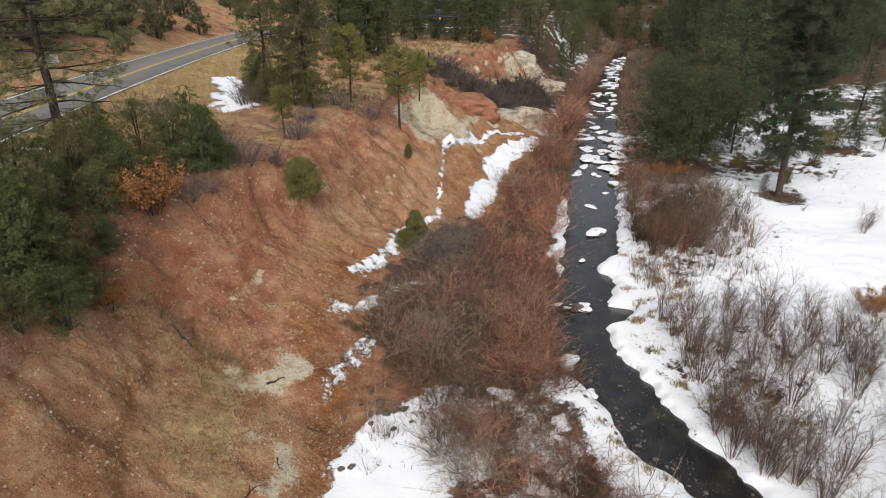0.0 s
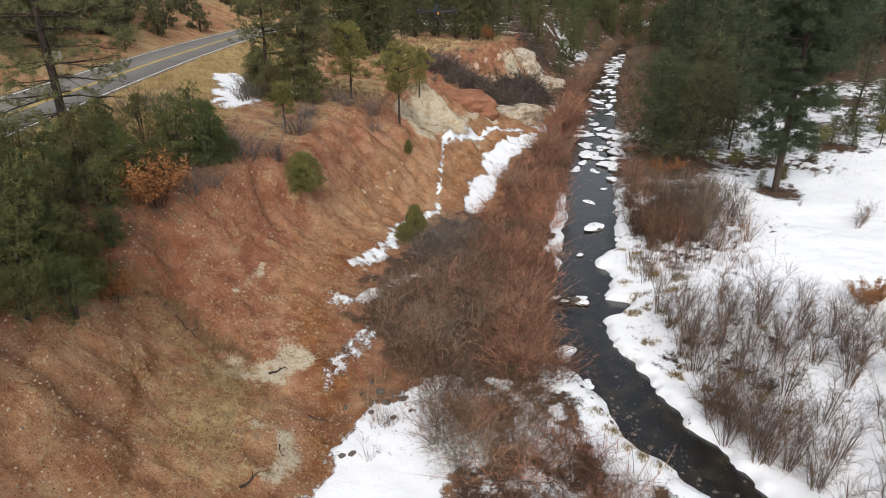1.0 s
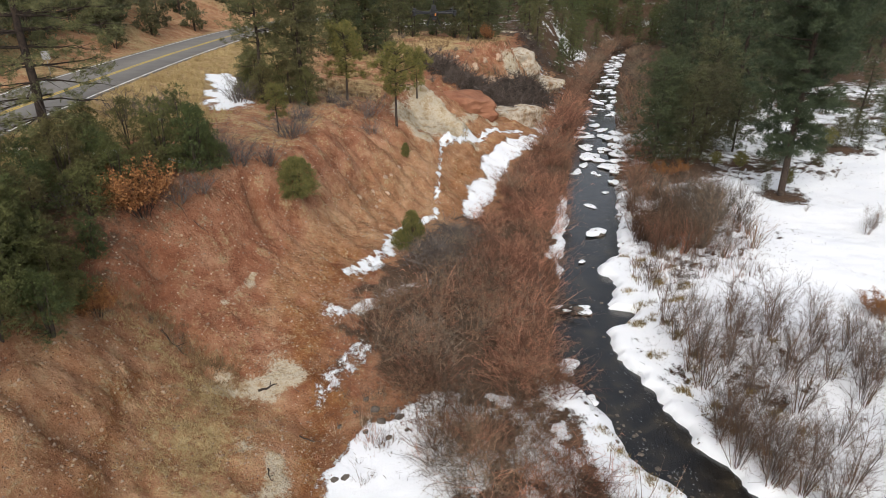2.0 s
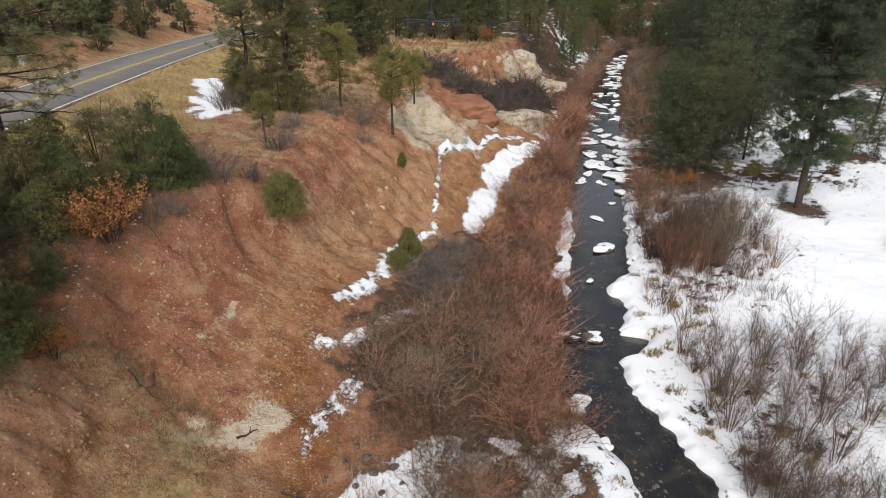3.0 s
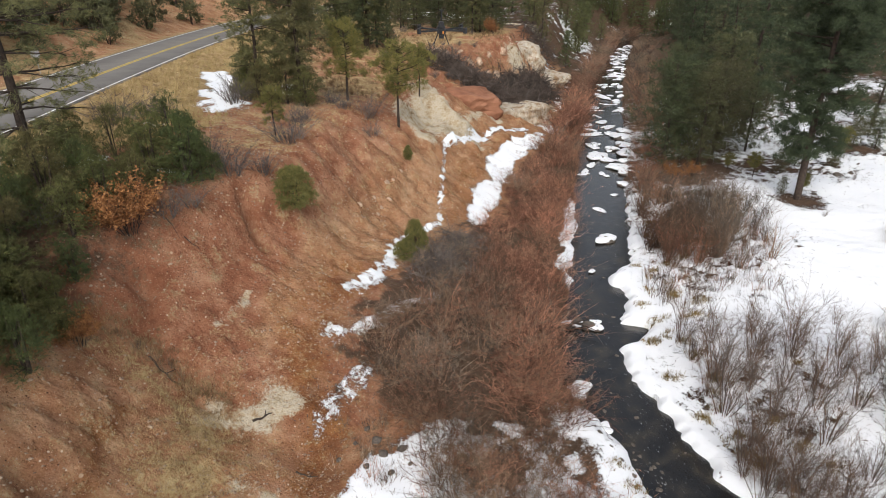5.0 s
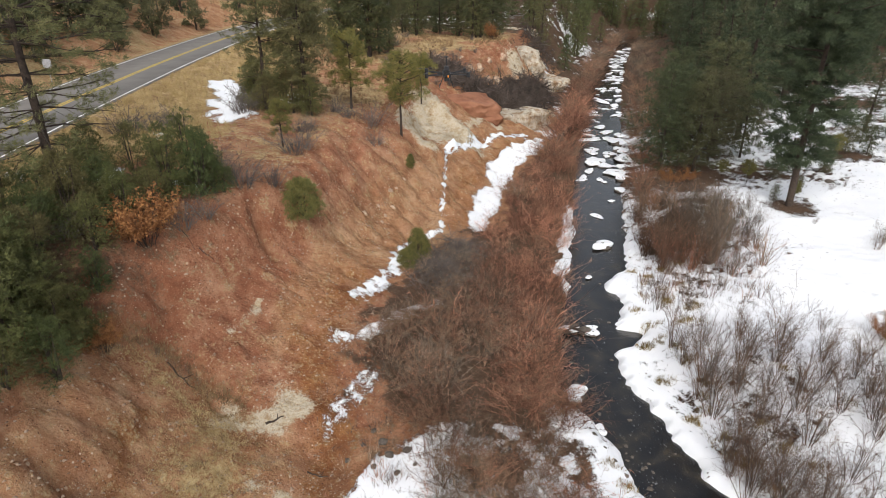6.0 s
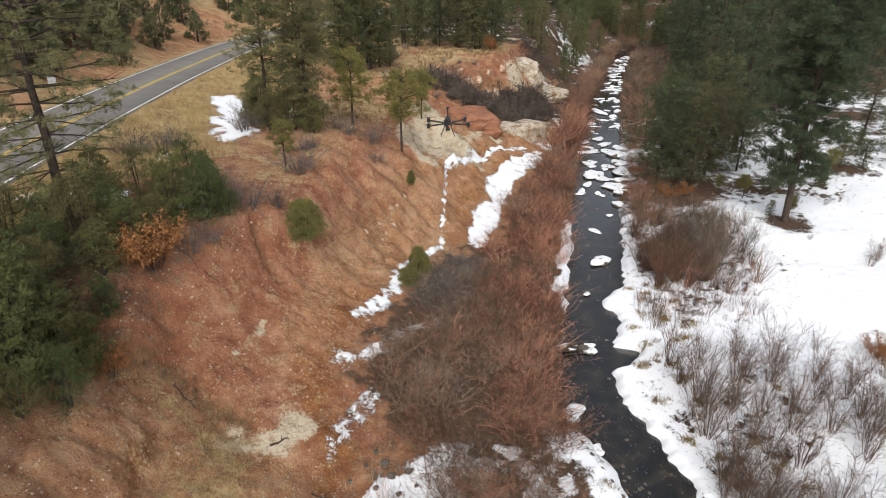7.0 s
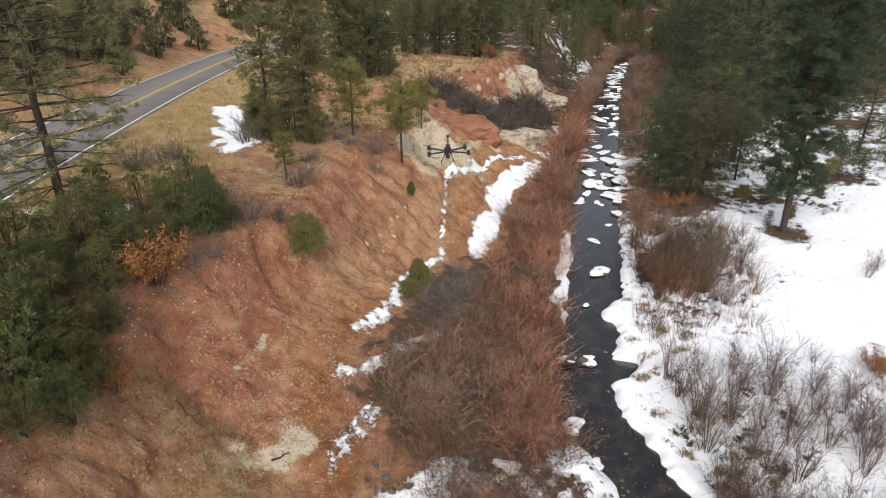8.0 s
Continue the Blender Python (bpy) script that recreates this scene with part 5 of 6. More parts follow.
slope += [(-9 + 4 * g.normal(), 52 + 8 * g.normal()) for _ in range(700)] + [(-6 + 8 * g.normal(), 80 + 9 * g.normal()) for _ in range(1300)]
grass("dry_grass", "thin tufts of dry grass on eroded soil", M_STRAW, slope, 33, 11, 0.13, 0.013)
gully_rng = np.random.default_rng(35)
meadow = [(-3 + 14 * gully_rng.uniform(-1, 1), 91 + 11 * gully_rng.uniform(-1, 1)) for _ in range(1700)]
meadow += [(-9 + 6 * gully_rng.uniform(-1, 1), 68 + 8 * gully_rng.uniform(-1, 1)) for _ in range(600)]
low = [(-14.0 + 3.4 * q + 0.3 * gully_rng.normal(), 24.4 - 0.6 * q + 0.25 * gully_rng.normal(), gully_rng.uniform(0.1, 0.26)) for q in gully_rng.uniform(0, 1, 26)]
low += [(-9.2 + 1.6 * gully_rng.normal(), 19.5 + 2.5 * gully_rng.normal(), gully_rng.uniform(0.08, 0.2)) for _ in range(25)]
low += [(-12.2 + 0.55 * gully_rng.normal(), 24.2 + 0.2 * gully_rng.normal(), gully_rng.uniform(0.12, 0.26)) for _ in range(14)]
low += [(-3.0 + 1.1 * gully_rng.normal(), 21.9 + 1.6 * gully_rng.normal(), gully_rng.uniform(0.12, 0.4)) for _ in range(70)]
M_GULLY_GRASS = varied("dull_gully_grass", (0.15, 0.092, 0.048), (0.42, 0.28, 0.148), 0.9, 0.9, 0.0, 0.01, 0.3)
walkers = gully_rng.uniform(0, 1, 340) ** 0.8
strewn = [(np.interp(q, [0, 0.3, 0.6, 0.8, 1], [-14.6, -13.3, -11.9, -10.7, -9.2]) + 0.4 * gully_rng.normal(), np.interp(q, [0, 0.3, 0.6, 0.8, 1], [23.8, 24.5, 24.3, 23.4, 22.9]) + 0.3 * gully_rng.normal()) for q in walkers]
strewn += [(-10.2 + 0.7 * gully_rng.normal(), 23.6 + 0.3 * gully_rng.normal()) for _ in range(90)] + [(-9.6 + 1.0 * gully_rng.normal(), 20.6 + 1.0 * gully_rng.normal()) for _ in range(60)]
grass("meadow_grass", "dull tan and brown bunch grass on the bench", M_GULLY_GRASS, [p for p in meadow if vnoise(np.array([p[0] * 0.4]), np.array([p[1] * 0.4]), 9)[0] > -0.3], 37, 12, 0.4, 0.05)
grass("gully_grass", "dull brown grass and low growth lining the gully", M_GULLY_GRASS, strewn, 36, 11, 0.22, 0.03)
thicket("low_brush", "low dark dry brush in the gully", low, SHOOTS, 7, lambda x, y: 0.35)
bank = [(13.0, 21.6), (12.7, 22.3), (12.4, 23.0), (13.3, 20.9), (12.9, 23.4), (13.9, 20.4), (13.5, 21.9), (14.6, 33.0), (13.0, 33.2), (12.6, 31.6), (13.0, 30.4), (12.1, 34.8), (13.4, 36.4), (14.2, 35.4), (15.6, 34.6), (12.3, 32.9),
        (8.0, 19.6), (7.6, 20.6), (8.4, 18.9), (9.0, 18.4), (7.2, 21.8), (8.9, 33.0), (17.4, 27.4), (19.0, 24.6), (15.4, 25.6)]
for k in range(34):
    y = 18 + 30 * g.uniform()
    bank.append((float(shores(np.array([y]))[1][0]) + 1.2 + 3.2 * g.uniform(), y))
tufts = [(x + g.normal(0, 0.2), y + g.normal(0, 0.16)) for x, y in bank for _ in range(int(g.uniform(5, 32)))]
grass("sedge_tufts", "olive-brown sedge tufts poking through snow", M_SEDGE, tufts, 34, 12, 0.3, 0.026)


k = np.random.default_rng(71)
at = np.concatenate([np.column_stack([k.normal(15.6, 2.6, 700), k.normal(25.0, 3.4, 700)]), np.column_stack([k.normal(19.5, 3.2, 900), k.normal(43.5, 5.0, 900)]), np.column_stack([k.normal(-0.6, 1.6, 160), k.normal(21.6, 1.6, 160)]),
                     np.column_stack([k.normal(17.6, 2.4, 700), k.normal(39.5, 2.6, 700)]), np.column_stack([k.normal(34, 5.0, 350), k.normal(55.0, 3.0, 350)]), np.column_stack([k.normal(-4.6, 0.9, 300), k.normal(24.8, 1.6, 300)])])
at = at[(lambda lr: (at[:, 0] > lr[1] + 0.6) | (at[:, 0] < lr[0] - 0.6))(shores(at[:, 1]))]
foot = np.column_stack([at, height(at[:, 0], at[:, 1]) + 0.1])
way = unit(k.normal(0, 1, foot.shape) * [1, 1, 0.5] + [0, 0, 0.25])
tagged(new("twig_litter", mesh_np("twig_litter", *cones(foot, foot + way * k.uniform(0.08, 0.4, (len(foot), 1)), k.uniform(0.006, 0.02, len(foot))), [M_TWIG_DARK])), "dark twigs and stalks strewn over snow", "litter", kind="stuff")


# ---- stones ----
def stone(seed, flat=0.6, rough=0.25, subdiv=2):
    """A weathered stone, about one metre across, as arrays."""
    bm = bmesh.new()
    bmesh.ops.create_icosphere(bm, subdivisions=subdiv, radius=0.5)
    off = Vector((seed * 3.1, seed * 1.7, seed * 0.9))
    for v in bm.verts:
        v.co *= 1 + rough * noise.noise(v.co * 2.2 + off) + 0.4 * rough * noise.noise(v.co * 5 + off)
        v.co.z *= flat
        v.co.x *= 1.0 + 0.3 * math.sin(seed)
    verts, faces = np.array([v.co[:] for v in bm.verts]), np.array([[q.index for q in f.verts] for f in bm.faces])
    bm.free()
    return verts, faces


def snow_cap(seed):
    """A ragged pillow of snow over a stone or a plate of ice."""
    v, f = stone(seed, 0.6, 0.22, 3)
    v = v.copy()
    a = np.arctan2(v[:, 1], v[:, 0])
    lobe = 1.05 + 0.22 * np.sin(2 * a + seed) + 0.16 * np.sin(3 * a + 2.1 * seed) + 0.1 * np.sin(7 * a + seed * 5)
    v[:, :2] *= lobe[:, None]
    v[:, 2] = np.where(v[:, 2] > 0.02, 0.16 + v[:, 2] * 0.5, 0.12 + 0.1 * v[:, 2]) + 0.03 * np.sin(v[:, 0] * 9 + seed) * np.cos(v[:, 1] * 8)
    return v, f


rocks = []
for seed, (x, y, s) in zip((3, 4, 5, 6), [(16.6, 66.6, 2.2), (12.4, 45.2, 1.7), (18.5, 80, 1.5), (21.5, 90, 1.6)]):
    ob = tagged(new("snow_capped_rock"), "creek rock under a cap of fresh snow", "rock", "rocks in the creek")
    part("rock", stone(seed), M_ROCK, ob)
    part("snow_cap", snow_cap(seed), M_SNOW, ob)
    ob.matrix_basis = pose(x, y, 0.02, 0, 0, 30 * seed) @ Matrix.Diagonal((s, s, 0.55 * s, 1))
    rocks.append(ob)
c = np.random.default_rng(45)
for k in range(125):
    y = 49 + 110 * c.uniform() ** 0.9
    l, r = shores(np.array([y]))
    x = float(l[0]) + (float(r[0]) - float(l[0])) * c.uniform(0.05, 1.0) ** 0.7
    s = c.uniform(0.5, 1.0) * (1.0 + 1.2 * c.uniform() ** 3)
    if y < 60 and c.uniform() < 0.6:
        continue
    ob = copy_thing(rocks[k % 4], pose(x, y, 0.0, 0, 0, c.uniform(0, 360)))
    ob.scale = (s * c.uniform(0.9, 2.3), s * c.uniform(0.6, 1.2), 0.5 * s)
for x, y, s in [(6.6, 27.0, 1.6), (8.9, 32.8, 0.9), (9.0, 33.4, 0.7), (7.6, 33.2, 1.0), (7.4, 24.4, 0.8), (10.2, 39.9, 0.6), (19.4, 64.5, 2.0), (20.0, 67.5, 2.4), (20.8, 70.5, 2.2), (18.4, 61.0, 1.7), (21.6, 74.0, 2.4), (22.2, 77.0, 2.0), (17.2, 57.5, 1.4), (18.9, 69.5, 1.6)]:
    copy_thing(rocks[int(x * 10) % 4], pose(x, y, 0.05, 0, 0, 50 * x)).scale = (s, 0.8 * s, 0.6 * s)
dark = []
for seed, (x, y, s) in zip((7, 8), [(8.5, 33.0, 0.7), (7.9, 33.4, 0.6)]):
    ob = tagged(new("boulder", mesh_np("boulder", *stone(seed, 0.7, 0.6), [M_ROCK])), "dark wet boulder at the water's edge", "rock", "boulders by the creek")
    ob.matrix_basis = pose(x, y, 0.1, 0, 0, 40) @ Matrix.Scale(s, 4)
    dark.append(ob)
for x, y, s in [(-4.1, 18.6, 0.42), (-3.4, 23.2, 0.35), (-2.9, 22.6, 0.45), (-3.8, 22.4, 0.3), (-2.2, 20.9, 0.4), (-4.4, 21.6, 0.3), (-1.4, 21.4, 0.35), (-3.7, 18.7, 0.5), (-3.2, 21.2, 0.4), (-3.0, 20.8, 0.25), (-2.6, 21.9, 0.5), (-1.8, 22.2, 0.55), (8.9, 29.4, 0.5), (8.6, 29.7, 0.4), (7.6, 24.6, 0.6), (6.6, 24.6, 0.3), (6.9, 23.7, 0.35), (7.2, 22.9, 0.28), (6.8, 24.2, 0.22), (7.5, 22.2, 0.3), (7.1, 23.2, 0.2), (7.8, 21.4, 0.3), (6.4, 25.2, 0.25), (9.3, 21.6, 0.35),
                (9.0, 22.4, 0.3), (8.9, 32.3, 0.9), (8.2, 32.5, 0.8), (9.3, 32.8, 0.7), (7.5, 32.9, 0.8), (9.0, 28.2, 0.3), (8.2, 27.0, 0.3), (10.1, 22.0, 0.3), (8.6, 24.8, 0.35), (9.7, 18.9, 0.3), (31.0, 50.6, 0.6), (30.3, 48.6, 0.4), (35.5, 55.0, 0.9), (36.8, 55.2, 0.8), (11.3, 20.0, 0.4), (10.4, 19.2, 0.35), (11.9, 18.5, 0.45)]:
    copy_thing(dark[len(bpy.data.objects) % 2], stand(x, y, 1.15 * s, sink=-0.02))

wet = np.random.default_rng(52)
for k in range(70):
    y = 16 + 24 * wet.uniform()
    l, r = shores(np.array([y]))
    x = float(l[0]) + (float(r[0]) - float(l[0])) * (wet.uniform(0.02, 0.35) if k % 3 else wet.uniform(0.1, 0.9))
    copy_thing(dark[k % 2], pose(x, y, -0.03, 0, 0, wet.uniform(0, 360)) @ Matrix.Scale(wet.uniform(0.12, 0.4), 4))

def driftwood(x, y, seed):
    """A snag of driftwood lodged among the rocks at the water's edge."""
    rng = np.random.default_rng(seed)
    ob = tagged(new("driftwood"), "snag of dark driftwood lodged on creek rocks", "driftwood")
    for k in range(9):
        a, length = rng.uniform(-0.7, 0.5), rng.uniform(0.7, 1.9)
        start = np.array([rng.uniform(-1.2, -0.2), rng.uniform(-0.3, 0.3), rng.uniform(0.1, 0.4)])
        way = np.array([math.cos(a), math.sin(a), rng.uniform(-0.12, 0.22)])
        pts = [start, start + 0.5 * length * way + rng.normal(0, 0.08, 3), start + length * way]
        part("branch", tube(pts, [0.05, 0.035, 0.012], 6), M_BARK, ob)
    ob.matrix_basis = pose(x, y, 0.0)


driftwood(7.9, 33.0, 81)

p = np.random.default_rng(51)
chunks, spots = [], []
while len(spots) < 12000:
    x, y = -4 - 13 * p.uniform(), 10 + 46 * p.uniform() ** 1.3
    if vnoise(np.array([x * 0.5]), np.array([y * 0.5]), 3)[0] < p.uniform(-0.8, 0.6):
        continue
    spots.append((x, y))
xy = np.array(spots)
zs = height(xy[:, 0], xy[:, 1])
chip = (np.array([[0.5, 0.1, 0], [-0.45, 0.05, 0.05], [0.05, 0.5, -0.05], [-0.1, -0.45, 0], [0.08, 0, 0.4], [0, 0.1, -0.4]]), np.array([(a, b, c) for a, b, c in ((0, 2, 4), (2, 1, 4), (1, 3, 4), (3, 0, 4), (2, 0, 5), (1, 2, 5), (3, 1, 5), (0, 3, 5))]))
for (x, y), z in zip(xy, zs):
    s = 0.038 + 0.15 * p.uniform() ** 5
    chunks.append((chip[0] * s * p.uniform(0.7, 1.3, 3) + [x, y, z + 0.01], chip[1]))
tagged(new("gravel", mesh_np("gravel", *join(chunks), [M_PEBBLE])), "pale pebbles scattered over red soil", "gravel", kind="stuff")


def outcrop(name, label, mat, seed, at, size, turn=0, crag=1.0):
    """A craggy, layered block of rock set into the slope."""
    bm = bmesh.new()
    bmesh.ops.create_icosphere(bm, subdivisions=5, radius=0.5)
    off = Vector((seed * 2.3, seed * 4.1, seed * 1.3))
    for v in bm.verts:
        p = v.co.copy()
        box = max(abs(p.x), abs(p.y), abs(p.z))
        p *= 0.55 + 0.45 * 0.5 / max(box, 0.2) * 0.8
        k = 1 + 0.3 * crag * noise.noise(p * 2.6 + off) + crag * (0.2 * abs(noise.noise(p * 5 + off)) + 0.12 * abs(noise.noise(p * 11 + off)) + 0.06 * noise.noise(p * 24 + off))
        layer = 0.035 * crag * math.sin(p.z * 26 + 5 * noise.noise(p * 2 + off)) * noise.noise(p * 4 - off)
        v.co = Vector((p.x * (k + layer), p.y * (k + layer), p.z * (0.85 + 0.3 * noise.noise(p * 3 + off))))
    me = bpy.data.meshes.new(name)
    bm.to_mesh(me)
    bm.free()
    me.materials.append(mat)
    shade_smooth(me)
    ob = tagged(new(name, me), label, "rock")
    ob.matrix_basis = pose(*at, 0, 0, turn) @ Matrix.Diagonal((*size, 1))
    return ob


outcrop("sandstone_outcrop", "pale weathered sandstone outcrop above the path", M_CRAG, 12, (9.2, 76.2, 2.0), (7.2, 5.0, 4.8), 10)
outcrop("sandstone_outcrop", "pale sandstone bluff at the meadow's edge", M_CRAG, 13, (12.2, 101.0, 5.2), (5.0, 8.0, 6.6), 20)
outcrop("sandstone_outcrop", "low pale sandstone ledge with snow", M_CRAG, 14, (16.4, 101.5, 2.2), (4.4, 8.0, 3.2), 30)
outcrop("sandstone_outcrop", "distant pale sandstone ledge", M_CRAG, 15, (13.7, 118.5, 7.4), (7.0, 5.0, 4.0), 0)
outcrop("red_knob", "rounded knob of bare red earth", M_REDSTONE, 16, (2.2, 72.8, 4.0), (8.6, 6.4, 5.6), 15, 0.9)
pale = tagged(new("sandstone_block", mesh_np("sandstone_block", *stone(17, 0.6, 1.0, 2), [M_PEBBLE])), "loose pale sandstone block on red soil", "rock", "loose blocks")
pale.matrix_basis = stand(5.7, 84.9, 1.6)
for x, y, s in [(4.6, 86.5, 1.0), (7.0, 86.8, 1.2), (6.2, 90.0, 0.9), (3.2, 84.6, 0.9), (2.2, 87.0, 0.7), (8.4, 93.0, 1.0), (0.2, 84.0, 1.3), (-1.0, 83.2, 0.8), (14.8, 97.5, 1.4), (16.2, 99.5, 1.0), (7.6, 82.4, 0.8), (9.4, 81.2, 0.7),
                (-4.6, 41.6, 0.3), (-5.0, 43.0, 0.25), (-4.4, 42.3, 0.22), (-4.0, 43.4, 0.28), (-5.6, 40.2, 0.25), (-4.2, 44.8, 0.3), (-3.8, 45.4, 0.2), (-3.4, 47.2, 0.25), (-12.9, 22.3, 0.16), (-11.2, 20.6, 0.14)]:
    copy_thing(pale, stand(x, y, s, sink=0.1 * s))


# ---- dead branches ----
def brush(seed, sticks, x, y, wide, deep, tall, length, radius):
    """A tangle of cut branches lying on the slope round a place, relative to the ground there."""
    rng = np.random.default_rng(seed)
    q = rng.normal(0, 0.42, (sticks, 2))
    top = tall * np.exp(-(q ** 2).sum(1) * 1.2)
    base = np.column_stack([q[:, 0] * wide, q[:, 1] * deep, top * rng.uniform(0, 1, sticks)])
    way = unit(rng.normal(0, 1, (sticks, 3)) * [1, 0.8, 0.6])
    tip = base + way * length * rng.uniform(0.4, 1.2, (sticks, 1))
    tip[:, 2] = np.maximum(tip[:, 2], 0.05)
    mid = (base + tip) / 2 + rng.normal(0, 0.08 * length, (sticks, 3))
    lift = height(base[:, 0] + x, base[:, 1] + y) - ground_z(x, y)
    for p in (base, mid, tip):
        p[:, 2] += lift
    return bent_stems(base, mid, tip, radius * rng.uniform(0.5, 1.5, sticks))


for seed, x, y, wide, deep, tall, n in ((201, -0.2, 36.6, 2.2, 3.6, 0.9, 1000), (207, 0.9, 41.0, 2.0, 2.8, 0.8, 500), (202, 0.6, 79.6, 4.0, 3.0, 1.3, 1400), (206, 4.0, 78.0, 3.4, 2.6, 1.2, 1200), (208, 7.0, 80.0, 3.2, 3.0, 1.3, 1200), (203, 10.2, 85.0, 3.4, 4.2, 1.9, 1600), (204, 13.4, 90.5, 3.0, 4.6, 2.0, 1500), (209, 8.6, 78.6, 3.4, 2.4, 1.0, 700), (205, 16.0, 112.0, 4.0, 7.0, 1.8, 600)):
    ob = tagged(new("brush_heap"), "tangled heap of grey dead branches on the slope", "brush heap", "brush heaps")
    size = 1.7 if y < 50 else 2.4
    tangle = part("tangle", brush(seed, n, x, y, wide, deep, tall, size, 0.018 if y < 50 else 0.042), M_TWIG_GREY if y < 50 else M_TWIG_DARK, ob)
    tagged(tangle, kind="stuff")
    for k in range(16):
        part("branch", brush(seed * 40 + k, 1, x, y, wide * 0.8, deep * 0.8, tall * 1.1, size * 1.4, 0.03 if y < 50 else 0.06), M_TWIG_GREY, ob)
    ob.matrix_basis = pose(x, y, ground_z(x, y))


def dead_branch(seed, x, y, length, radius, turn):
    """A crooked dead branch lying on the slope."""
    rng = np.random.default_rng(seed)
    along = np.linspace(0, length, 6)
    spine = np.column_stack([along, np.cumsum(rng.normal(0, 0.06 * length, 6)), 0 * along])
    a = radians(turn)
    xs, ys = x + spine[:, 0] * math.cos(a) - spine[:, 1] * math.sin(a), y + spine[:, 0] * math.sin(a) + spine[:, 1] * math.cos(a)
    base = ground_z(x, y)
    pts = np.column_stack([xs - x, ys - y, height(xs, ys) - base + 0.06 + 0.05 * rng.uniform(0, 1, 6)])
    fork = [pts[3], pts[3] + [0.3 * length * math.cos(a + 0.7), 0.3 * length * math.sin(a + 0.7), 0.12]]
    chunks = [tube(pts, radius * np.linspace(1.2, 0.4, 6), 6), tube(fork, [0.6 * radius, 0.25 * radius], 5)]
    ob = tagged(new("dead_branch", mesh_np("dead_branch", *join(chunks), [M_BARK])), "crooked dark dead branch lying on eroded soil", "branch", "fallen branches")
    ob.matrix_basis = pose(x, y, base)


for k, (x, y, length, radius, turn) in enumerate([(-7.4, 15.9, 0.9, 0.05, 60), (-8.1, 22.7, 0.8, 0.05, 55), (-6.6, 18.4, 0.7, 0.03, -50), (-12.6, 24.2, 1.4, 0.04, -20), (-13.2, 29.4, 0.8, 0.02, -30), (-12.4, 29.0, 0.6, 0.02, 10), (-5.9, 20.6, 0.8, 0.03, 20)]):
    dead_branch(300 + k, x, y, length, radius, turn)


# ---- the drone in the air ----
def box(bm, size, at, turn=None):
    r = bmesh.ops.create_cube(bm, size=1)
    m = Matrix.Translation(at) @ (turn or Matrix()) @ Matrix.Diagonal((*size, 1))
    bmesh.ops.transform(bm, matrix=m, verts=r["verts"])


def rod(bm, a, b, r0, r1=None, sides=10):
    a, b = Vector(a), Vector(b)
    d = b - a
    r = bmesh.ops.create_cone(bm, cap_ends=True, segments=sides, radius1=r0, radius2=r0 if r1 is None else r1, depth=d.length)
    bmesh.ops.transform(bm, matrix=Matrix.Translation((a + b) / 2) @ d.to_track_quat("Z", "Y").to_matrix().to_4x4(), verts=r["verts"])


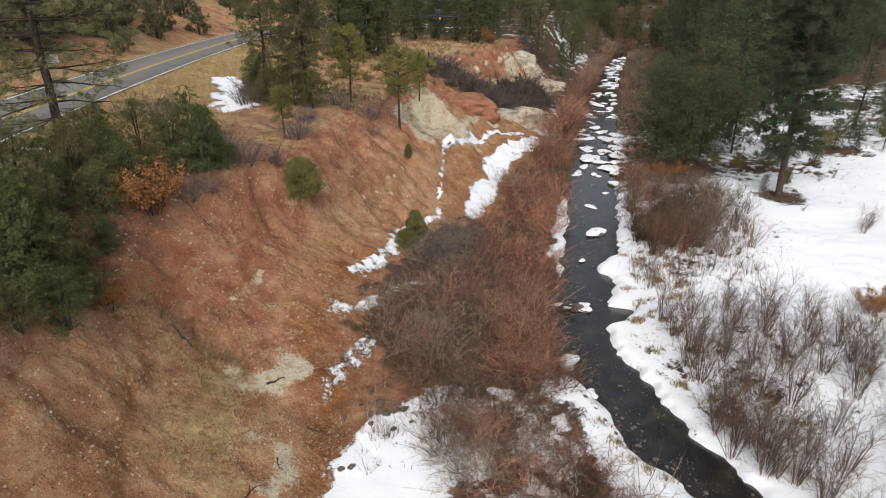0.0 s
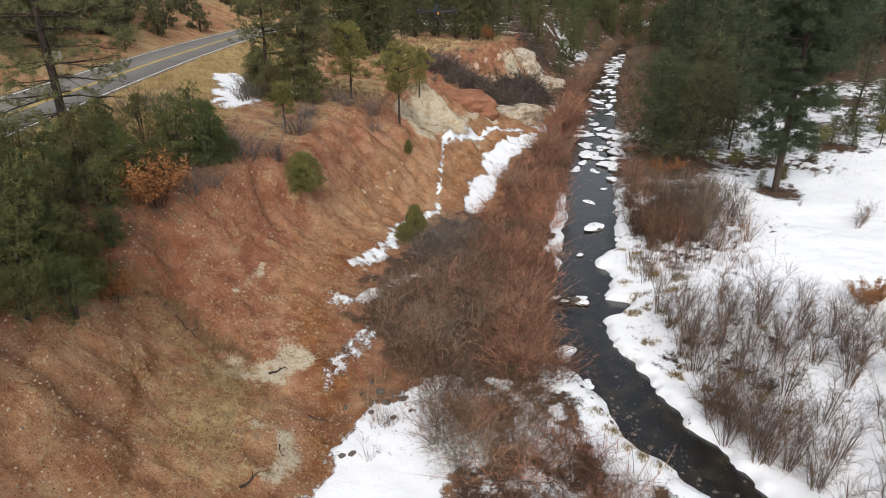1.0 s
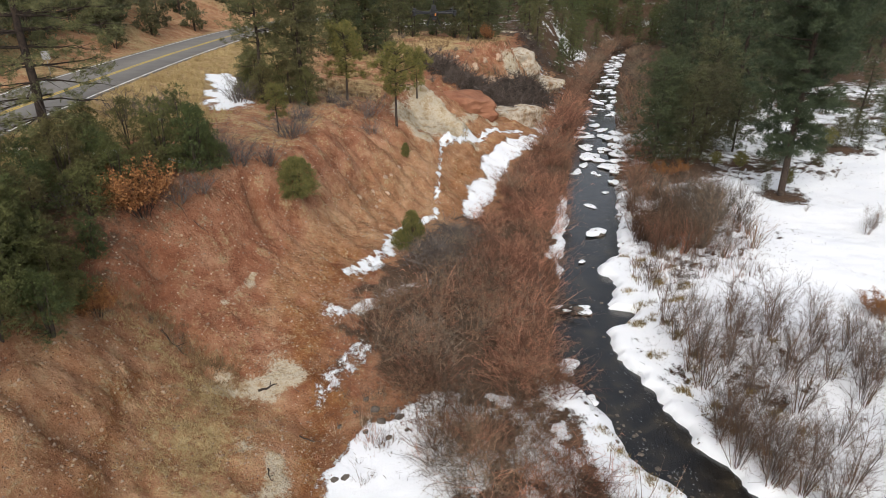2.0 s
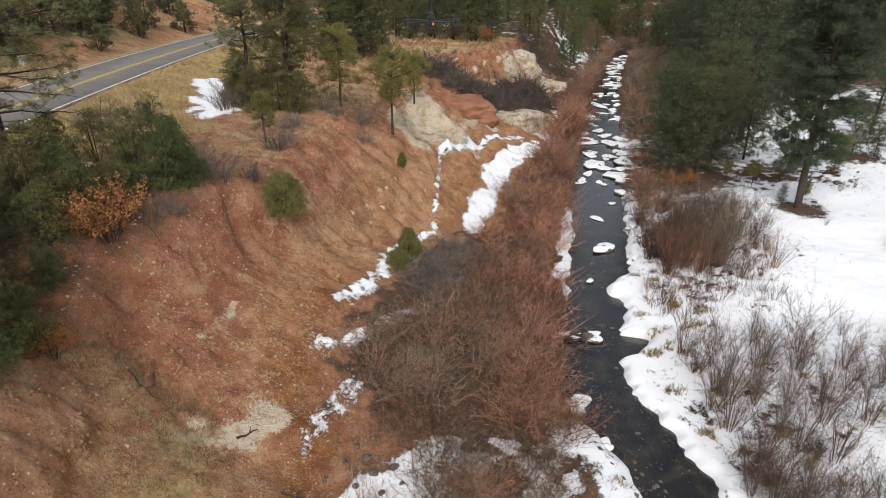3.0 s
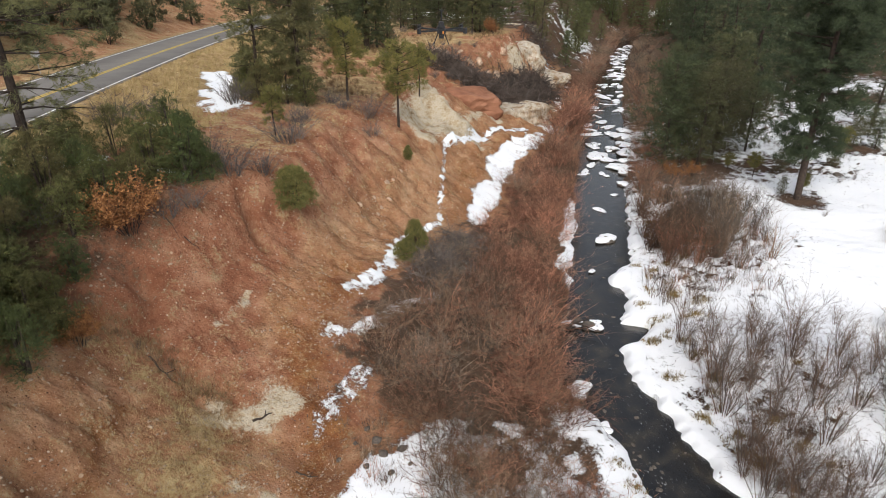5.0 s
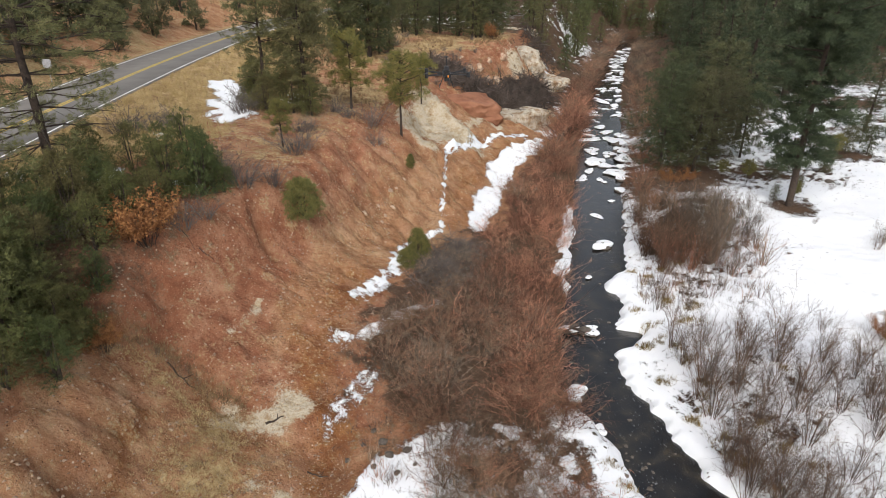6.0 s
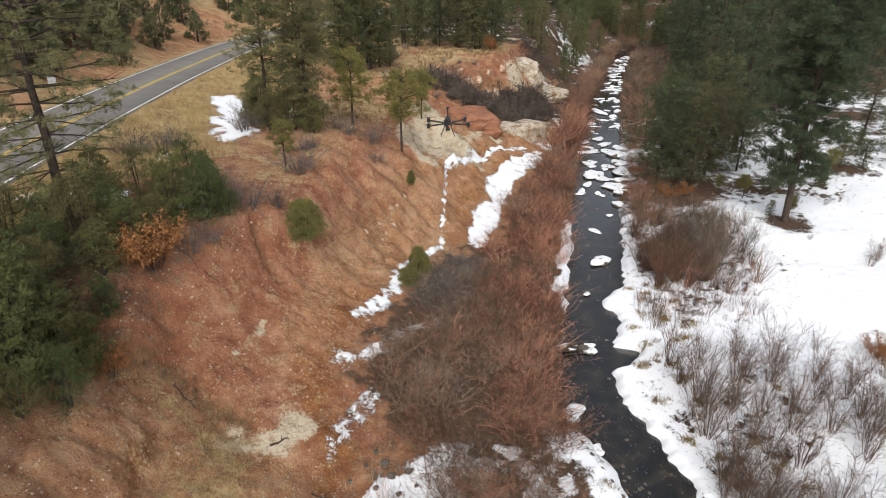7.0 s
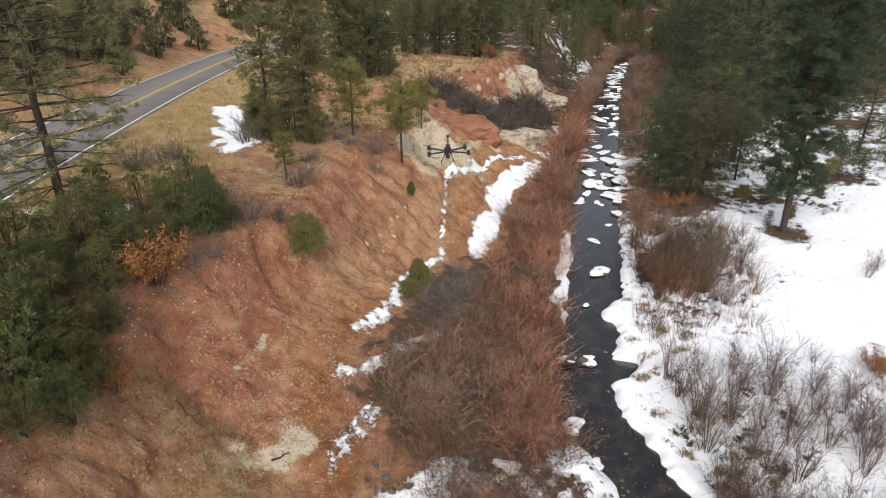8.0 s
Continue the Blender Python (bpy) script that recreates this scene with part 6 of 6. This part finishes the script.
def drone():
    ob = tagged(new("drone"), "black multirotor drone hovering over the creek bank", "drone")
    bm = bmesh.new()
    box(bm, (0.20, 0.30, 0.10), (0, 0, 0))
    box(bm, (0.16, 0.22, 0.05), (0, 0, 0.075))
    bmesh.ops.bevel(bm, geom=bm.edges[:], offset=0.015, segments=2, affect="EDGES")
    part("body", bm, M_DARK, ob)
    bm = bmesh.new()
    box(bm, (0.11, 0.15, 0.09), (0, 0.0, 0.14))
    bmesh.ops.bevel(bm, geom=bm.edges[:], offset=0.012, segments=2, affect="EDGES")
    part("battery", bm, M_PACK, ob, "dark grey battery pack strapped on top")
    bm = bmesh.new()
    rod(bm, (0, 0.02, 0.2), (0, 0.02, 0.40), 0.016)
    rod(bm, (0, 0.02, 0.40), (0, 0.02, 0.425), 0.05)
    part("mast", bm, M_DARK, ob)
    for a in (30, 152, 204, 342):
        way = Vector((math.cos(radians(a)), math.sin(radians(a)), 0.02))
        bm = bmesh.new()
        rod(bm, way * 0.1, way * 0.56, 0.021)
        arm = part("arm", bm, M_DARK, ob)
        bm = bmesh.new()
        rod(bm, way * 0.55 - Vector((0, 0, 0.05)), way * 0.55 + Vector((0, 0, 0.06)), 0.045)
        part("motor", bm, M_DARK, arm)
        bm = bmesh.new()
        for turn in (a + 40, a + 220):
            box(bm, (0.19, 0.022, 0.005), way * 0.55 + Vector((0.1 * math.cos(radians(turn)), 0.1 * math.sin(radians(turn)), 0.075)), Matrix.Rotation(radians(turn), 4, "Z"))
        part("propeller", bm, M_DARK, arm)
    for sx in (-1, 1):
        bm = bmesh.new()
        rod(bm, (0.06 * sx, 0, -0.03), (0.17 * sx, -0.02, -0.30), 0.012)
        rod(bm, (0.17 * sx, -0.14, -0.30), (0.17 * sx, 0.12, -0.30), 0.012)
        part("landing_leg", bm, M_DARK, ob)
    bm = bmesh.new()
    box(bm, (0.11, 0.11, 0.10), (0, -0.06, -0.11))
    rod(bm, (0, -0.11, -0.11), (0, -0.15, -0.11), 0.035)
    bmesh.ops.bevel(bm, geom=bm.edges[:], offset=0.006, segments=1, affect="EDGES")
    part("camera_pod", bm, M_DARK, ob)
    bm = bmesh.new()
    box(bm, (0.035, 0.02, 0.05), (0.035, -0.17, -0.02))
    part("lamp_cover", bm, M_ORANGE, ob, "small orange lamp cover")
    ob.matrix_basis = pose(-0.13, 17.3, 18.15, 4, 0, 4)


drone()


def road_sign():
    """A small square sign on a post, seen from behind."""
    ob = tagged(new("road_sign"), "small pale metal road sign beside the road", "road sign")
    bm = bmesh.new()
    box(bm, (0.7, 0.02, 0.75), (0, 0, 1.75))
    bmesh.ops.bevel(bm, geom=[e for e in bm.edges if abs((e.verts[0].co - e.verts[1].co).y) > 0.01], offset=0.06, segments=3, affect="EDGES")
    part("panel", bm, M_SILVER, ob)
    bm = bmesh.new()
    rod(bm, (0, 0.03, -0.3), (0, 0.03, 2.1), 0.03)
    part("post", bm, M_SILVER, ob)
    ob.matrix_basis = pose(-35.6, 57.6, ground_z(-35.6, 57.6), 0, 0, 12)


road_sign()
